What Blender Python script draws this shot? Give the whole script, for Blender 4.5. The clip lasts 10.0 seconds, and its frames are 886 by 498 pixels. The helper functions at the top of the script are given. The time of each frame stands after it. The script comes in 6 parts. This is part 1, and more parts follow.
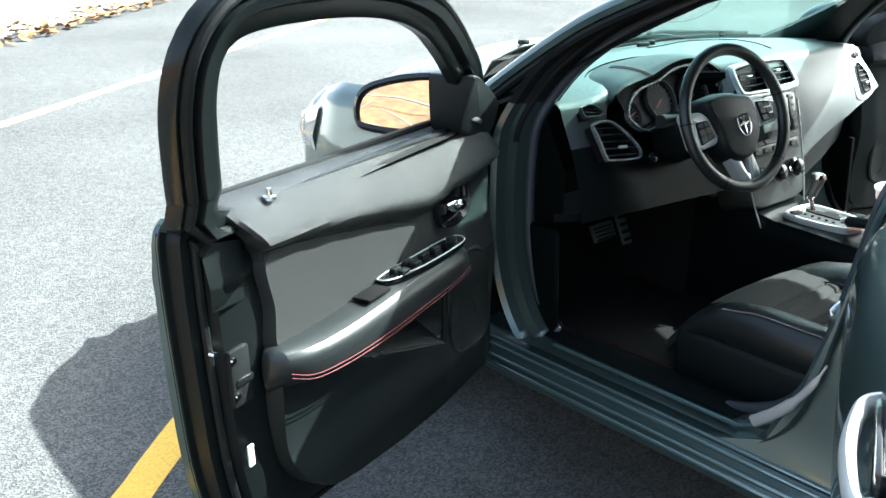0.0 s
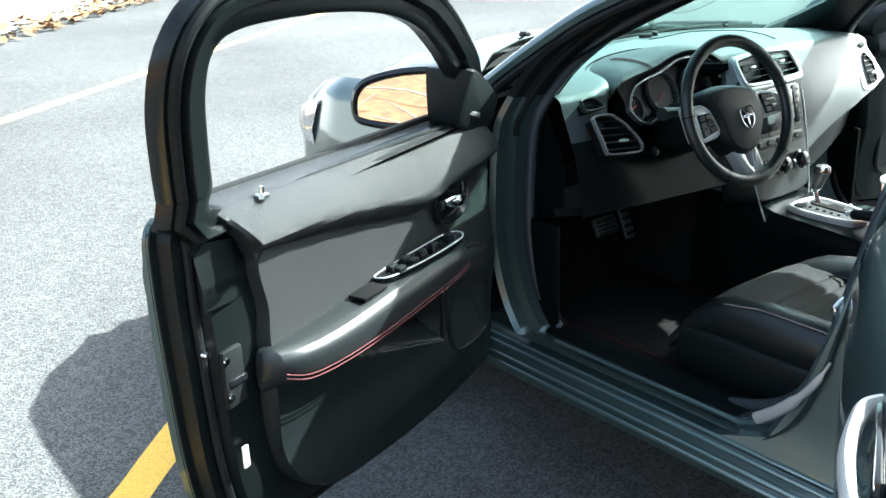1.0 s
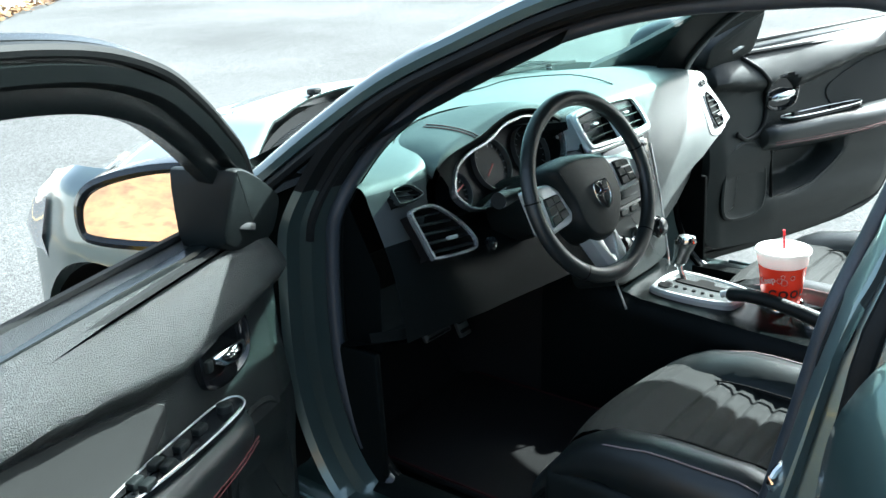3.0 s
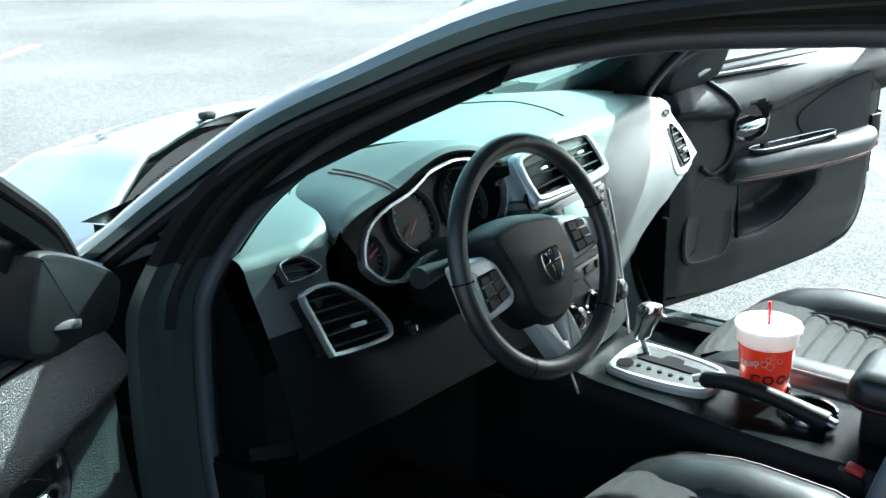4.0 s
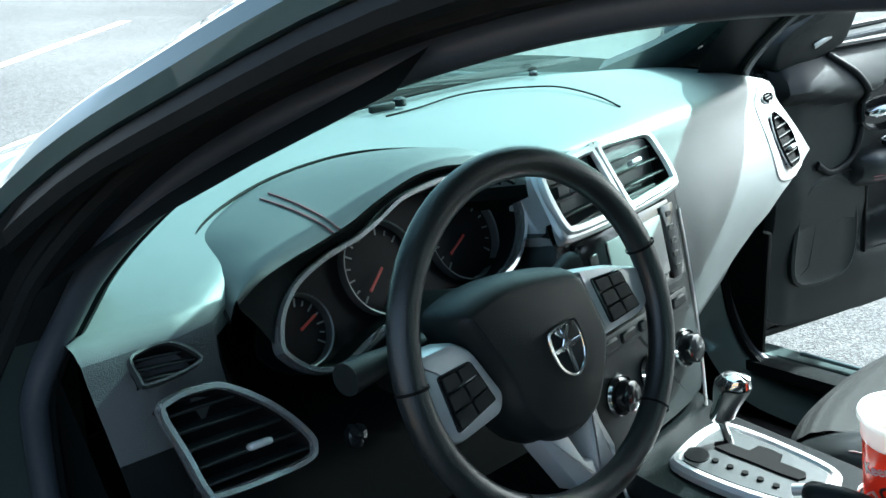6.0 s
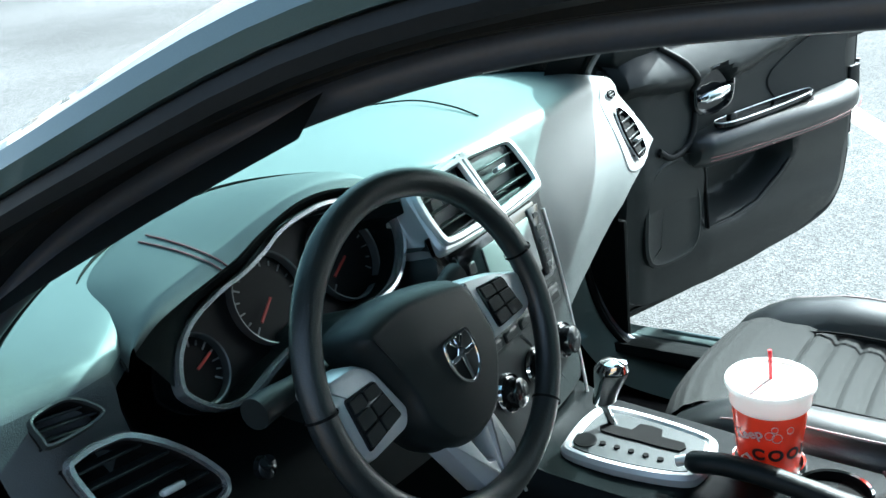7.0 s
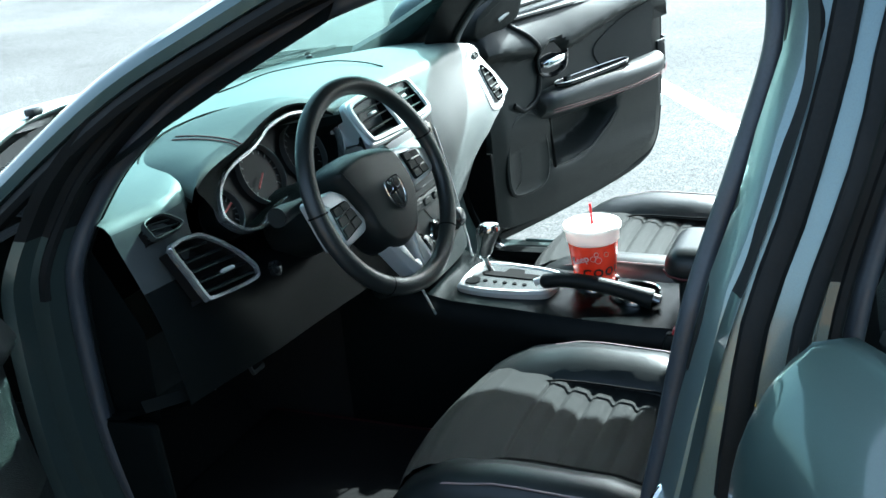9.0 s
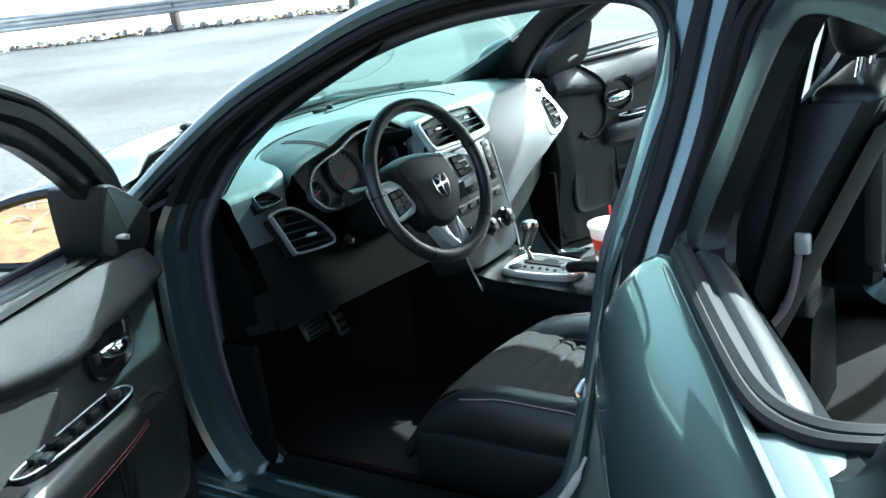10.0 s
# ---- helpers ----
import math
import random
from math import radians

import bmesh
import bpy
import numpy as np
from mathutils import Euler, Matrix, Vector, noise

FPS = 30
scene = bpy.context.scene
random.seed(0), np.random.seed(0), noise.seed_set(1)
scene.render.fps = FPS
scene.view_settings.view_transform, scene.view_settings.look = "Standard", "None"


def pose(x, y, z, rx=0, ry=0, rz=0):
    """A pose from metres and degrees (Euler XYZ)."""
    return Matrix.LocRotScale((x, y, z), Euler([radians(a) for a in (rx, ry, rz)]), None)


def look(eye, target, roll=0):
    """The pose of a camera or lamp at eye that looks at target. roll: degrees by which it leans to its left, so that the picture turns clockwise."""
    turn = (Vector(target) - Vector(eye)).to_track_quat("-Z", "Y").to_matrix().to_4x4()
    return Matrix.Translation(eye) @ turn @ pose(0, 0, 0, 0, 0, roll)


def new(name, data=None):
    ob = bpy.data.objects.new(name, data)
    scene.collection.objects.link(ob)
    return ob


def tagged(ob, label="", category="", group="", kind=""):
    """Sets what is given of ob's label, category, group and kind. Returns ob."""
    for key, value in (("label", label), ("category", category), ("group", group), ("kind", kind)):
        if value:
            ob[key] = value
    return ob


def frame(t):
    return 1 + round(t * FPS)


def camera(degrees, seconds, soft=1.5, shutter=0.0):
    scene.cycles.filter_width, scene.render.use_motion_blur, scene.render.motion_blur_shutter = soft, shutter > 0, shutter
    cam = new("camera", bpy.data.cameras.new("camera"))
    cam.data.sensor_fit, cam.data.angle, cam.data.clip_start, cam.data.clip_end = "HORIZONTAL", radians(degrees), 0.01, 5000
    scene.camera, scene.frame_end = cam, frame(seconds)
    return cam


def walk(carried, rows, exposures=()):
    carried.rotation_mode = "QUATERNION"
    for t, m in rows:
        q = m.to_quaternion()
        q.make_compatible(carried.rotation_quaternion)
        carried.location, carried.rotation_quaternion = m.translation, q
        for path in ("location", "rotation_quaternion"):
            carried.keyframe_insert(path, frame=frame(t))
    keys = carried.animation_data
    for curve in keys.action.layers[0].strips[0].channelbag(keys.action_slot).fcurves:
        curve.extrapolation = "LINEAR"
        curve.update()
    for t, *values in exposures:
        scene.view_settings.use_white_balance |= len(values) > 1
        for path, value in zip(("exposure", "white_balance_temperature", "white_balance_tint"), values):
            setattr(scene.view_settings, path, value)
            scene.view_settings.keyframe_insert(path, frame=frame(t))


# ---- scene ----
cam = camera(49.0, 10.0)
PATH = [
    (0, (-2.465, -1.619, 1.459), (-1.283, -0.152, 0.787), -1.6),
    (0.5, (-2.447, -1.673, 1.485), (-1.31, -0.181, 0.793), -1.7),
    (1, (-2.43, -1.611, 1.46), (-1.265, -0.138, 0.772), -2.1),
    (1.5, (-2.364, -1.523, 1.481), (-1.15, -0.094, 0.785), -2.8),
    (2, (-2.301, -1.334, 1.462), (-0.916, -0.049, 0.806), -5.0),
    (2.2, (-2.268, -1.282, 1.462), (-0.828, -0.067, 0.789), -4.2),
    (3.3, (-1.825, -1.108, 1.433), (-0.374, 0.109, 0.788), -3.1),
    (3.5, (-1.755, -1.064, 1.41), (-0.276, 0.13, 0.788), -3.2),
    (4, (-1.573, -0.92, 1.434), (-0.057, 0.205, 0.772), -1.7),
    (4.5, (-1.419, -0.825, 1.398), (0.08, 0.318, 0.73), -1.5),
    (5, (-1.248, -0.774, 1.375), (0.178, 0.441, 0.675), 0.6),
    (5.5, (-1.093, -0.759, 1.36), (0.252, 0.54, 0.652), -2.9),
    (5.7, (-1.057, -0.751, 1.357), (0.28, 0.556, 0.648), -3.8),
    (6.8, (-1.063, -0.719, 1.382), (0.392, 0.448, 0.66), -4.1),
    (7, (-1.097, -0.728, 1.39), (0.438, 0.329, 0.664), -6.4),
    (7.5, (-1.208, -0.739, 1.41), (0.498, 0.062, 0.741), -5.4),
    (8, (-1.323, -0.798, 1.386), (0.403, -0.054, 0.704), -6.4),
    (8.5, (-1.494, -0.897, 1.384), (0.194, -0.113, 0.652), -9.0),
    (9, (-1.729, -0.982, 1.399), (-0.056, -0.15, 0.685), -7.1),
    (9.5, (-1.986, -1.145, 1.458), (-0.354, -0.184, 0.816), -6.5),
    (10, (-2.103, -1.417, 1.422), (-0.533, -0.331, 0.827), -7.5),
]
walk(cam, [(t, look(eye, target, roll)) for t, eye, target, roll in PATH], [(0, 2.68, 5800, -3), (2.0, 2.70, 5700, -4), (3.5, 2.68, 5600, -5), (7.5, 2.56, 5400, -6), (8.5, 2.60, 5400, -7), (10, 2.64, 5400, -7)])
# ---- light ----
SUN_TO = Vector((1.13, -0.31, 1.0)).normalized()
world = bpy.data.worlds.new("sky")
scene.world = world
world.use_nodes = True
wn = world.node_tree.nodes
sky = wn.new("ShaderNodeTexSky")
sky.sky_type, sky.sun_disc = "NISHITA", False
sky.sun_elevation = math.asin(SUN_TO.z)
sky.sun_rotation = math.atan2(SUN_TO.x, SUN_TO.y)
sky.ozone_density, sky.air_density, sky.dust_density = 0.8, 0.8, 5.0
haze = wn.new("ShaderNodeHueSaturation")
haze.inputs["Saturation"].default_value = 0.62
world.node_tree.links.new(sky.outputs[0], haze.inputs["Color"])
world.node_tree.links.new(haze.outputs[0], wn["Background"].inputs[0])
wn["Background"].inputs[1].default_value = 0.112
sun = new("sun", bpy.data.lights.new("sun", "SUN"))
sun.data.energy, sun.data.angle, sun.data.color = 4.7, radians(0.55), (1.0, 0.96, 0.9)
sun.matrix_world = look(SUN_TO * 30, (0, 0, 0))


# ---- materials ----
def mat(name, color, rough=0.5, metal=0.0, spec=0.5, grain=0.0, grain_size=300.0, blotch=0.0, blotch_size=6.0, bump=0.0,
        coat=0.0, emit=0.0, sheen=0.0, tint=None, rough_var=0.0):
    """A plain surface with fine grain, larger blotches and a fine relief, in real-world size."""
    m = bpy.data.materials.new(name)
    m.use_nodes = True
    nt = m.node_tree
    n, link = nt.nodes, nt.links.new
    b = n["Principled BSDF"]
    b.inputs["Roughness"].default_value = rough
    b.inputs["Metallic"].default_value = metal
    b.inputs["Specular IOR Level"].default_value = spec
    b.inputs["Coat Weight"].default_value = coat
    b.inputs["Coat Roughness"].default_value = 0.04
    if sheen:
        b.inputs["Sheen Weight"].default_value = sheen
    b.inputs["Base Color"].default_value = (*color, 1)
    if emit:
        b.inputs["Emission Color"].default_value = (*color, 1)
        b.inputs["Emission Strength"].default_value = emit
    geo = n.new("ShaderNodeNewGeometry")
    col = None
    if grain or blotch:
        dark = tint or tuple(c * 0.45 for c in color)
        fine = n.new("ShaderNodeTexNoise")
        fine.inputs["Scale"].default_value, fine.inputs["Detail"].default_value = grain_size, 3
        wide = n.new("ShaderNodeTexNoise")
        wide.inputs["Scale"].default_value, wide.inputs["Detail"].default_value = blotch_size, 5
        for t in (fine, wide):
            link(geo.outputs["Position"], t.inputs["Vector"])
        mix1 = n.new("ShaderNodeMixRGB")
        mix1.inputs[1].default_value, mix1.inputs[2].default_value = (*color, 1), (*dark, 1)
        r1 = n.new("ShaderNodeMapRange")
        r1.inputs[1].default_value, r1.inputs[2].default_value, r1.inputs[4].default_value = 0.4, 0.75, grain
        link(fine.outputs[0], r1.inputs[0])
        link(r1.outputs[0], mix1.inputs[0])
        mix2 = n.new("ShaderNodeMixRGB")
        r2 = n.new("ShaderNodeMapRange")
        r2.inputs[1].default_value, r2.inputs[2].default_value, r2.inputs[4].default_value = 0.42, 0.7, blotch
        link(wide.outputs[0], r2.inputs[0])
        link(r2.outputs[0], mix2.inputs[0])
        link(mix1.outputs[0], mix2.inputs[1])
        mix2.inputs[2].default_value = (*dark, 1)
        link(mix2.outputs[0], b.inputs["Base Color"])
        if rough_var:
            r3 = n.new("ShaderNodeMapRange")
            r3.inputs[3].default_value, r3.inputs[4].default_value = rough - rough_var, rough + rough_var
            link(wide.outputs[0], r3.inputs[0])
            link(r3.outputs[0], b.inputs["Roughness"])
    if bump:
        tex = n.new("ShaderNodeTexNoise")
        tex.inputs["Scale"].default_value, tex.inputs["Detail"].default_value = grain_size, 2
        link(geo.outputs["Position"], tex.inputs["Vector"])
        bn = n.new("ShaderNodeBump")
        bn.inputs["Strength"].default_value, bn.inputs["Distance"].default_value = bump, 0.002
        link(tex.outputs[0], bn.inputs["Height"])
        link(bn.outputs[0], b.inputs["Normal"])
    return m


def pane(name, tint):
    m = bpy.data.materials.new(name)
    m.use_nodes = True
    nt = m.node_tree
    n, link = nt.nodes, nt.links.new
    n.remove(n["Principled BSDF"])
    clear, gloss = n.new("ShaderNodeBsdfTransparent"), n.new("ShaderNodeBsdfGlossy")
    clear.inputs[0].default_value = (*tint, 1)
    gloss.inputs["Roughness"].default_value = 0.02
    face, power, scale, mix = n.new("ShaderNodeLayerWeight"), n.new("ShaderNodeMath"), n.new("ShaderNodeMapRange"), n.new("ShaderNodeMixShader")
    power.operation = "POWER"
    power.inputs[1].default_value = 4.0
    scale.inputs[3].default_value, scale.inputs[4].default_value = 0.04, 0.75
    face.inputs[0].default_value = 0.5
    link(face.outputs["Facing"], power.inputs[0])
    link(power.outputs[0], scale.inputs[0])
    link(scale.outputs[0], mix.inputs[0])
    link(clear.outputs[0], mix.inputs[1])
    link(gloss.outputs[0], mix.inputs[2])
    link(mix.outputs[0], n["Material Output"].inputs[0])
    return m




def asphalt():
    """Worn asphalt: pale stones in a dark binder, with wide stains."""
    m = mat("asphalt", (0.15, 0.15, 0.152), 0.95, spec=0.1)
    n, link = m.node_tree.nodes, m.node_tree.links.new
    b = n["Principled BSDF"]
    geo = n.new("ShaderNodeNewGeometry")
    cells = n.new("ShaderNodeTexVoronoi")
    cells.inputs["Scale"].default_value = 170
    wide, mid = n.new("ShaderNodeTexNoise"), n.new("ShaderNodeTexNoise")
    wide.inputs["Scale"].default_value, wide.inputs["Detail"].default_value = 0.45, 6
    mid.inputs["Scale"].default_value, mid.inputs["Detail"].default_value = 22, 5
    for t in (cells, wide, mid):
        link(geo.outputs["Position"], t.inputs["Vector"])
    stone = n.new("ShaderNodeValToRGB")
    stone.color_ramp.elements[0].color, stone.color_ramp.elements[1].color = (0.052, 0.0521, 0.0522, 1), (0.121, 0.1205, 0.119, 1)
    stone.color_ramp.elements[0].position, stone.color_ramp.elements[1].position = 0.1, 0.95
    sep = n.new("ShaderNodeSeparateColor")
    link(cells.outputs["Color"], sep.inputs[0])
    link(sep.outputs[0], stone.inputs[0])
    a = n.new("ShaderNodeMixRGB")
    a.blend_type = "MULTIPLY"
    a.inputs[0].default_value = 1.0
    r = n.new("ShaderNodeMapRange")
    r.inputs[1].default_value, r.inputs[2].default_value, r.inputs[3].default_value, r.inputs[4].default_value = 0.3, 0.7, 0.72, 1.18
    link(wide.outputs[0], r.inputs[0])
    link(stone.outputs[0], a.inputs[1])
    link(r.outputs[0], a.inputs[2])
    c = n.new("ShaderNodeMixRGB")
    c.blend_type = "MULTIPLY"
    c.inputs[0].default_value = 1.0
    r2 = n.new("ShaderNodeMapRange")
    r2.inputs[1].default_value, r2.inputs[2].default_value, r2.inputs[3].default_value, r2.inputs[4].default_value = 0.3, 0.7, 0.86, 1.10
    link(mid.outputs[0], r2.inputs[0])
    link(a.outputs[0], c.inputs[1])
    link(r2.outputs[0], c.inputs[2])
    link(c.outputs[0], b.inputs["Base Color"])
    bump = n.new("ShaderNodeBump")
    bump.inputs["Strength"].default_value, bump.inputs["Distance"].default_value = 0.6, 0.003
    link(cells.outputs["Distance"], bump.inputs["Height"])
    link(bump.outputs[0], b.inputs["Normal"])
    return m


ASPHALT = asphalt()
YELLOW = mat("yellow_paint", (0.82, 0.49, 0.075), 0.8, grain=0.5, grain_size=110, blotch=0.3, blotch_size=5, bump=0.6, tint=(0.35, 0.22, 0.05))
PALE = mat("faded_paint", (0.55, 0.37, 0.13), 0.85, grain=0.6, grain_size=110, blotch=0.5, blotch_size=4, bump=0.5)
WHITELINE = mat("white_line_paint", (0.62, 0.60, 0.54), 0.85, grain=0.5, grain_size=110, blotch=0.4, blotch_size=4, bump=0.5, tint=(0.3, 0.29, 0.27))
LEAF = mat("leaf_litter", (0.30, 0.16, 0.06), 0.8, grain=0.9, grain_size=40, blotch=0.7, blotch_size=2.5, bump=1.0, tint=(0.10, 0.06, 0.03))
STONE = mat("stone", (0.21, 0.205, 0.195), 0.9, grain=0.6, grain_size=30, blotch=0.4, blotch_size=4, bump=0.8)
STEEL = mat("galvanised_steel", (0.45, 0.46, 0.47), 0.45, 0.7, grain=0.3, grain_size=20, blotch=0.4, blotch_size=3)
WOOD = mat("weathered_wood", (0.12, 0.10, 0.08), 0.9, grain=0.6, grain_size=30, bump=0.8)
CHALK = mat("pale_bank", (0.45, 0.45, 0.44), 0.9, grain=0.4, grain_size=8, blotch=0.5, blotch_size=0.5, bump=0.6)
PAINT = mat("grey_green_metallic_paint", (0.050, 0.080, 0.077), 0.36, 0.4, coat=0.9, grain=0.25, grain_size=900, tint=(0.07, 0.11, 0.106))
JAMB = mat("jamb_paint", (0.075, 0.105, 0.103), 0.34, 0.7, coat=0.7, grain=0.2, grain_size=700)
# Body paint in a lighter copy: the pillar's reflected light is in the colour.
PILLAR = mat("lit_pillar_paint", (0.17, 0.225, 0.23), 0.36, 0.7, coat=0.5, grain=0.2, grain_size=700)
# Body paint in a far darker copy for the inner metal of the doors.
SHELL = mat("dark_inner_door_paint", (0.0055, 0.0075, 0.0075), 0.4, 0.1, spec=0.2, coat=0.04, grain=0.2, grain_size=700)
RUBBER = mat("black_rubber", (0.008, 0.0092, 0.0095), 0.5, spec=0.12, grain=0.3, grain_size=200, blotch=0.4, blotch_size=12, tint=(0.018, 0.019, 0.019))
BLACK = mat("black_plastic", (0.007, 0.0098, 0.0100), 0.42, spec=0.22, grain=0.4, grain_size=900, bump=0.3, tint=(0.014, 0.016, 0.016))
GLOSSBLACK = mat("gloss_black_plastic", (0.008, 0.009, 0.010), 0.12)
FRAMEBLACK = mat("black_frame_paint", (0.007, 0.0092, 0.0094), 0.26, spec=0.3, grain=0.2, grain_size=700)
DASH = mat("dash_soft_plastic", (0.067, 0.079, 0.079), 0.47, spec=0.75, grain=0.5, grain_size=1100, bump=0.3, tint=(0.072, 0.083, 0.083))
# The dash plastic again, darker: shade on hood and vents put into the colour.
DASH_SHADE = mat("shaded_dash_plastic", (0.019, 0.025, 0.025), 0.5, spec=0.6, grain=0.5, grain_size=700, bump=0.35, tint=(0.014, 0.019, 0.019))
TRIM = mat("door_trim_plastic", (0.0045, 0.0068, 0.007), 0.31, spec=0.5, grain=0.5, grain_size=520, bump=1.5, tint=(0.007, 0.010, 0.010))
LOWER = mat("near_black_plastic", (0.0035, 0.0050, 0.0051), 0.5, spec=0.06, grain=0.4, grain_size=900, bump=0.3)
SATIN = mat("satin_silver_plastic", (0.58, 0.59, 0.59), 0.36, 0.5, grain=0.15, grain_size=900)
BRIGHT = mat("bright_silver_trim", (0.62, 0.63, 0.64), 0.24, 0.9, grain=0.1, grain_size=900)
CHROME = mat("chrome", (0.78, 0.79, 0.8), 0.08, 1.0)
CLOTH = mat("grey_cloth", (0.0160, 0.0176, 0.0170), 0.85, spec=0.3, grain=0.4, grain_size=1400, bump=0.4, blotch=0.15, blotch_size=9)
LEATHER = mat("black_leather", (0.010, 0.0128, 0.0132), 0.36, spec=0.5, grain=0.4, grain_size=500, bump=0.18, blotch=0.3, blotch_size=8, tint=(0.018, 0.02, 0.021))
CARPET = mat("black_carpet", (0.008, 0.008, 0.008), 0.95, spec=0.1, grain=0.6, grain_size=500, bump=0.8, tint=(0.009, 0.009, 0.009))
COWL = mat("cowl_plastic", (0.012, 0.0125, 0.013), 0.9, spec=0.03, grain=0.3, grain_size=300)
# Roof lining set pale so that it bounces fill light into the cabin.
LINER = mat("grey_headliner", (0.26, 0.26, 0.25), 0.9, grain=0.3, grain_size=700)
MATRED = mat("mat_binding", (0.022, 0.004, 0.005), 0.8, spec=0.1)
PIPING = mat("seat_piping", (0.22, 0.17, 0.17), 0.6)
RED = mat("red_thread", (0.085, 0.008, 0.011), 0.6)
REDBUTTON = mat("red_plastic", (0.45, 0.03, 0.04), 0.35)
MIRROR = mat("mirror", (0.9, 0.9, 0.9), 0.01, 1.0)
WINDSHIELD = pane("windshield_glass", (0.60, 0.86, 0.80))
SCREEN = mat("display_glass", (0.03, 0.032, 0.034), 0.08)
CUPRED = mat("red_cup", (0.72, 0.045, 0.02), 0.25, coat=0.5)
LID = mat("white_plastic", (0.80, 0.80, 0.78), 0.35)
FASCIA = mat("fascia_plastic", (0.014, 0.019, 0.0192), 0.42, spec=0.4, grain=0.4, grain_size=900, bump=0.2)
# Jamb paint brightened for the ridges: their highlight is put into the colour.
RIDGE_GLINT = mat("ridge_highlight_paint", (0.18, 0.255, 0.26), 0.28, 0.75, coat=0.6, grain=0.2, grain_size=700)
CONSOLE = mat("console_plastic", (0.0028, 0.0042, 0.0044), 0.22, spec=0.07, grain=0.3, grain_size=900, bump=0.15)


SEAL = mat("slate_rubber", (0.036, 0.043, 0.053), 0.42, spec=0.5, grain=0.3, grain_size=250, blotch=0.3, blotch_size=14)


def thin(m, color, share):
    """Let a share of the light through a thin sheet."""
    nodes, links = m.node_tree.nodes, m.node_tree.links
    out = next(n for n in nodes if n.type == "OUTPUT_MATERIAL")
    first = out.inputs["Surface"].links[0].from_socket
    through_light = nodes.new("ShaderNodeBsdfTranslucent")
    through_light.inputs["Color"].default_value = (*color, 1)
    mix = nodes.new("ShaderNodeMixShader")
    mix.inputs[0].default_value = share
    links.new(first, mix.inputs[1])
    links.new(through_light.outputs[0], mix.inputs[2])
    links.new(mix.outputs[0], out.inputs["Surface"])


thin(LID, (0.95, 0.95, 0.93), 0.3)
thin(CUPRED, (0.95, 0.10, 0.04), 0.15)
WHITE = mat("white_ink", (0.8, 0.8, 0.78), 0.5)
thin(WHITE, (0.9, 0.9, 0.88), 0.45)
DIAL = mat("dial_face", (0.006, 0.006, 0.0065), 0.4, spec=0.12)
NEEDLE = mat("red_needle", (0.30, 0.02, 0.015), 0.5)
LAMPGLASS = mat("lamp_lens", (0.35, 0.36, 0.37), 0.08, 0.3, coat=1.0)
TYRE = mat("tyre_rubber", (0.02, 0.02, 0.02), 0.8, grain=0.4, grain_size=60)
RIM = mat("alloy", (0.35, 0.36, 0.37), 0.35, 0.9)
UNDER = mat("under_body", (0.006, 0.006, 0.006), 0.9, spec=0.1)
MARK = mat("dim_dial_print", (0.13, 0.135, 0.135), 0.5)
DIMRING = mat("dim_dial_ring", (0.12, 0.125, 0.125), 0.35, 0.6)


# ---- mesh helpers ----
def smooth(points, n=8, closed=False):
    """A Catmull-Rom curve through the points."""
    p = [Vector(q) for q in points]
    out, m = [], len(p)
    for i in range(m if closed else m - 1):
        if closed:
            a, b, c, d = p[i - 1], p[i], p[(i + 1) % m], p[(i + 2) % m]
        else:
            a, b, c, d = p[max(i - 1, 0)], p[i], p[i + 1], p[min(i + 2, m - 1)]
        for k in range(n):
            t = k / n
            out.append(0.5 * ((2 * b) + (c - a) * t + (2 * a - 5 * b + 4 * c - d) * t * t + (3 * b - a - 3 * c + d) * t ** 3))
    if not closed:
        out.append(p[-1])
    return out


def loft(rows, around=False, along=False, cap=False, slots=None):
    """A skin over rows of points, all of one length. slots: a material slot for each strip across the rows."""
    bm = bmesh.new()
    v = [[bm.verts.new(q) for q in r] for r in rows]
    n, m = len(rows), len(rows[0])
    for i in range(n if along else n - 1):
        for j in range(m if around else m - 1):
            quad = [v[i][j], v[i][(j + 1) % m], v[(i + 1) % n][(j + 1) % m], v[(i + 1) % n][j]]
            try:
                f = bm.faces.new(quad)
                f.material_index = slots[i] if slots else 0
            except ValueError:
                pass
    if cap:
        for r in (v[0], v[-1]):
            try:
                bm.faces.new(r)
            except ValueError:
                pass
    bmesh.ops.recalc_face_normals(bm, faces=bm.faces)
    return bm


def tube(points, radius, seg=10, closed=False, flat=1.0, up=(0, 0, 1)):
    """A round bar along the points. flat: its thickness along up against its width."""
    p = [Vector(q) for q in points]
    rows, n = [], len(p)
    for i in range(n):
        a, b = (p[i - 1], p[(i + 1) % n]) if closed else (p[max(i - 1, 0)], p[min(i + 1, n - 1)])
        t = (b - a).normalized()
        s = t.cross(Vector(up))
        s = s.normalized() if s.length > 1e-4 else Vector((1, 0, 0))
        u = s.cross(t).normalized()
        r = radius[i] if isinstance(radius, (list, tuple)) else radius
        rows.append([p[i] + r * (math.cos(w) * s + flat * math.sin(w) * u) for w in (2 * math.pi * k / seg for k in range(seg))])
    return loft(rows, around=True, along=closed, cap=not closed)


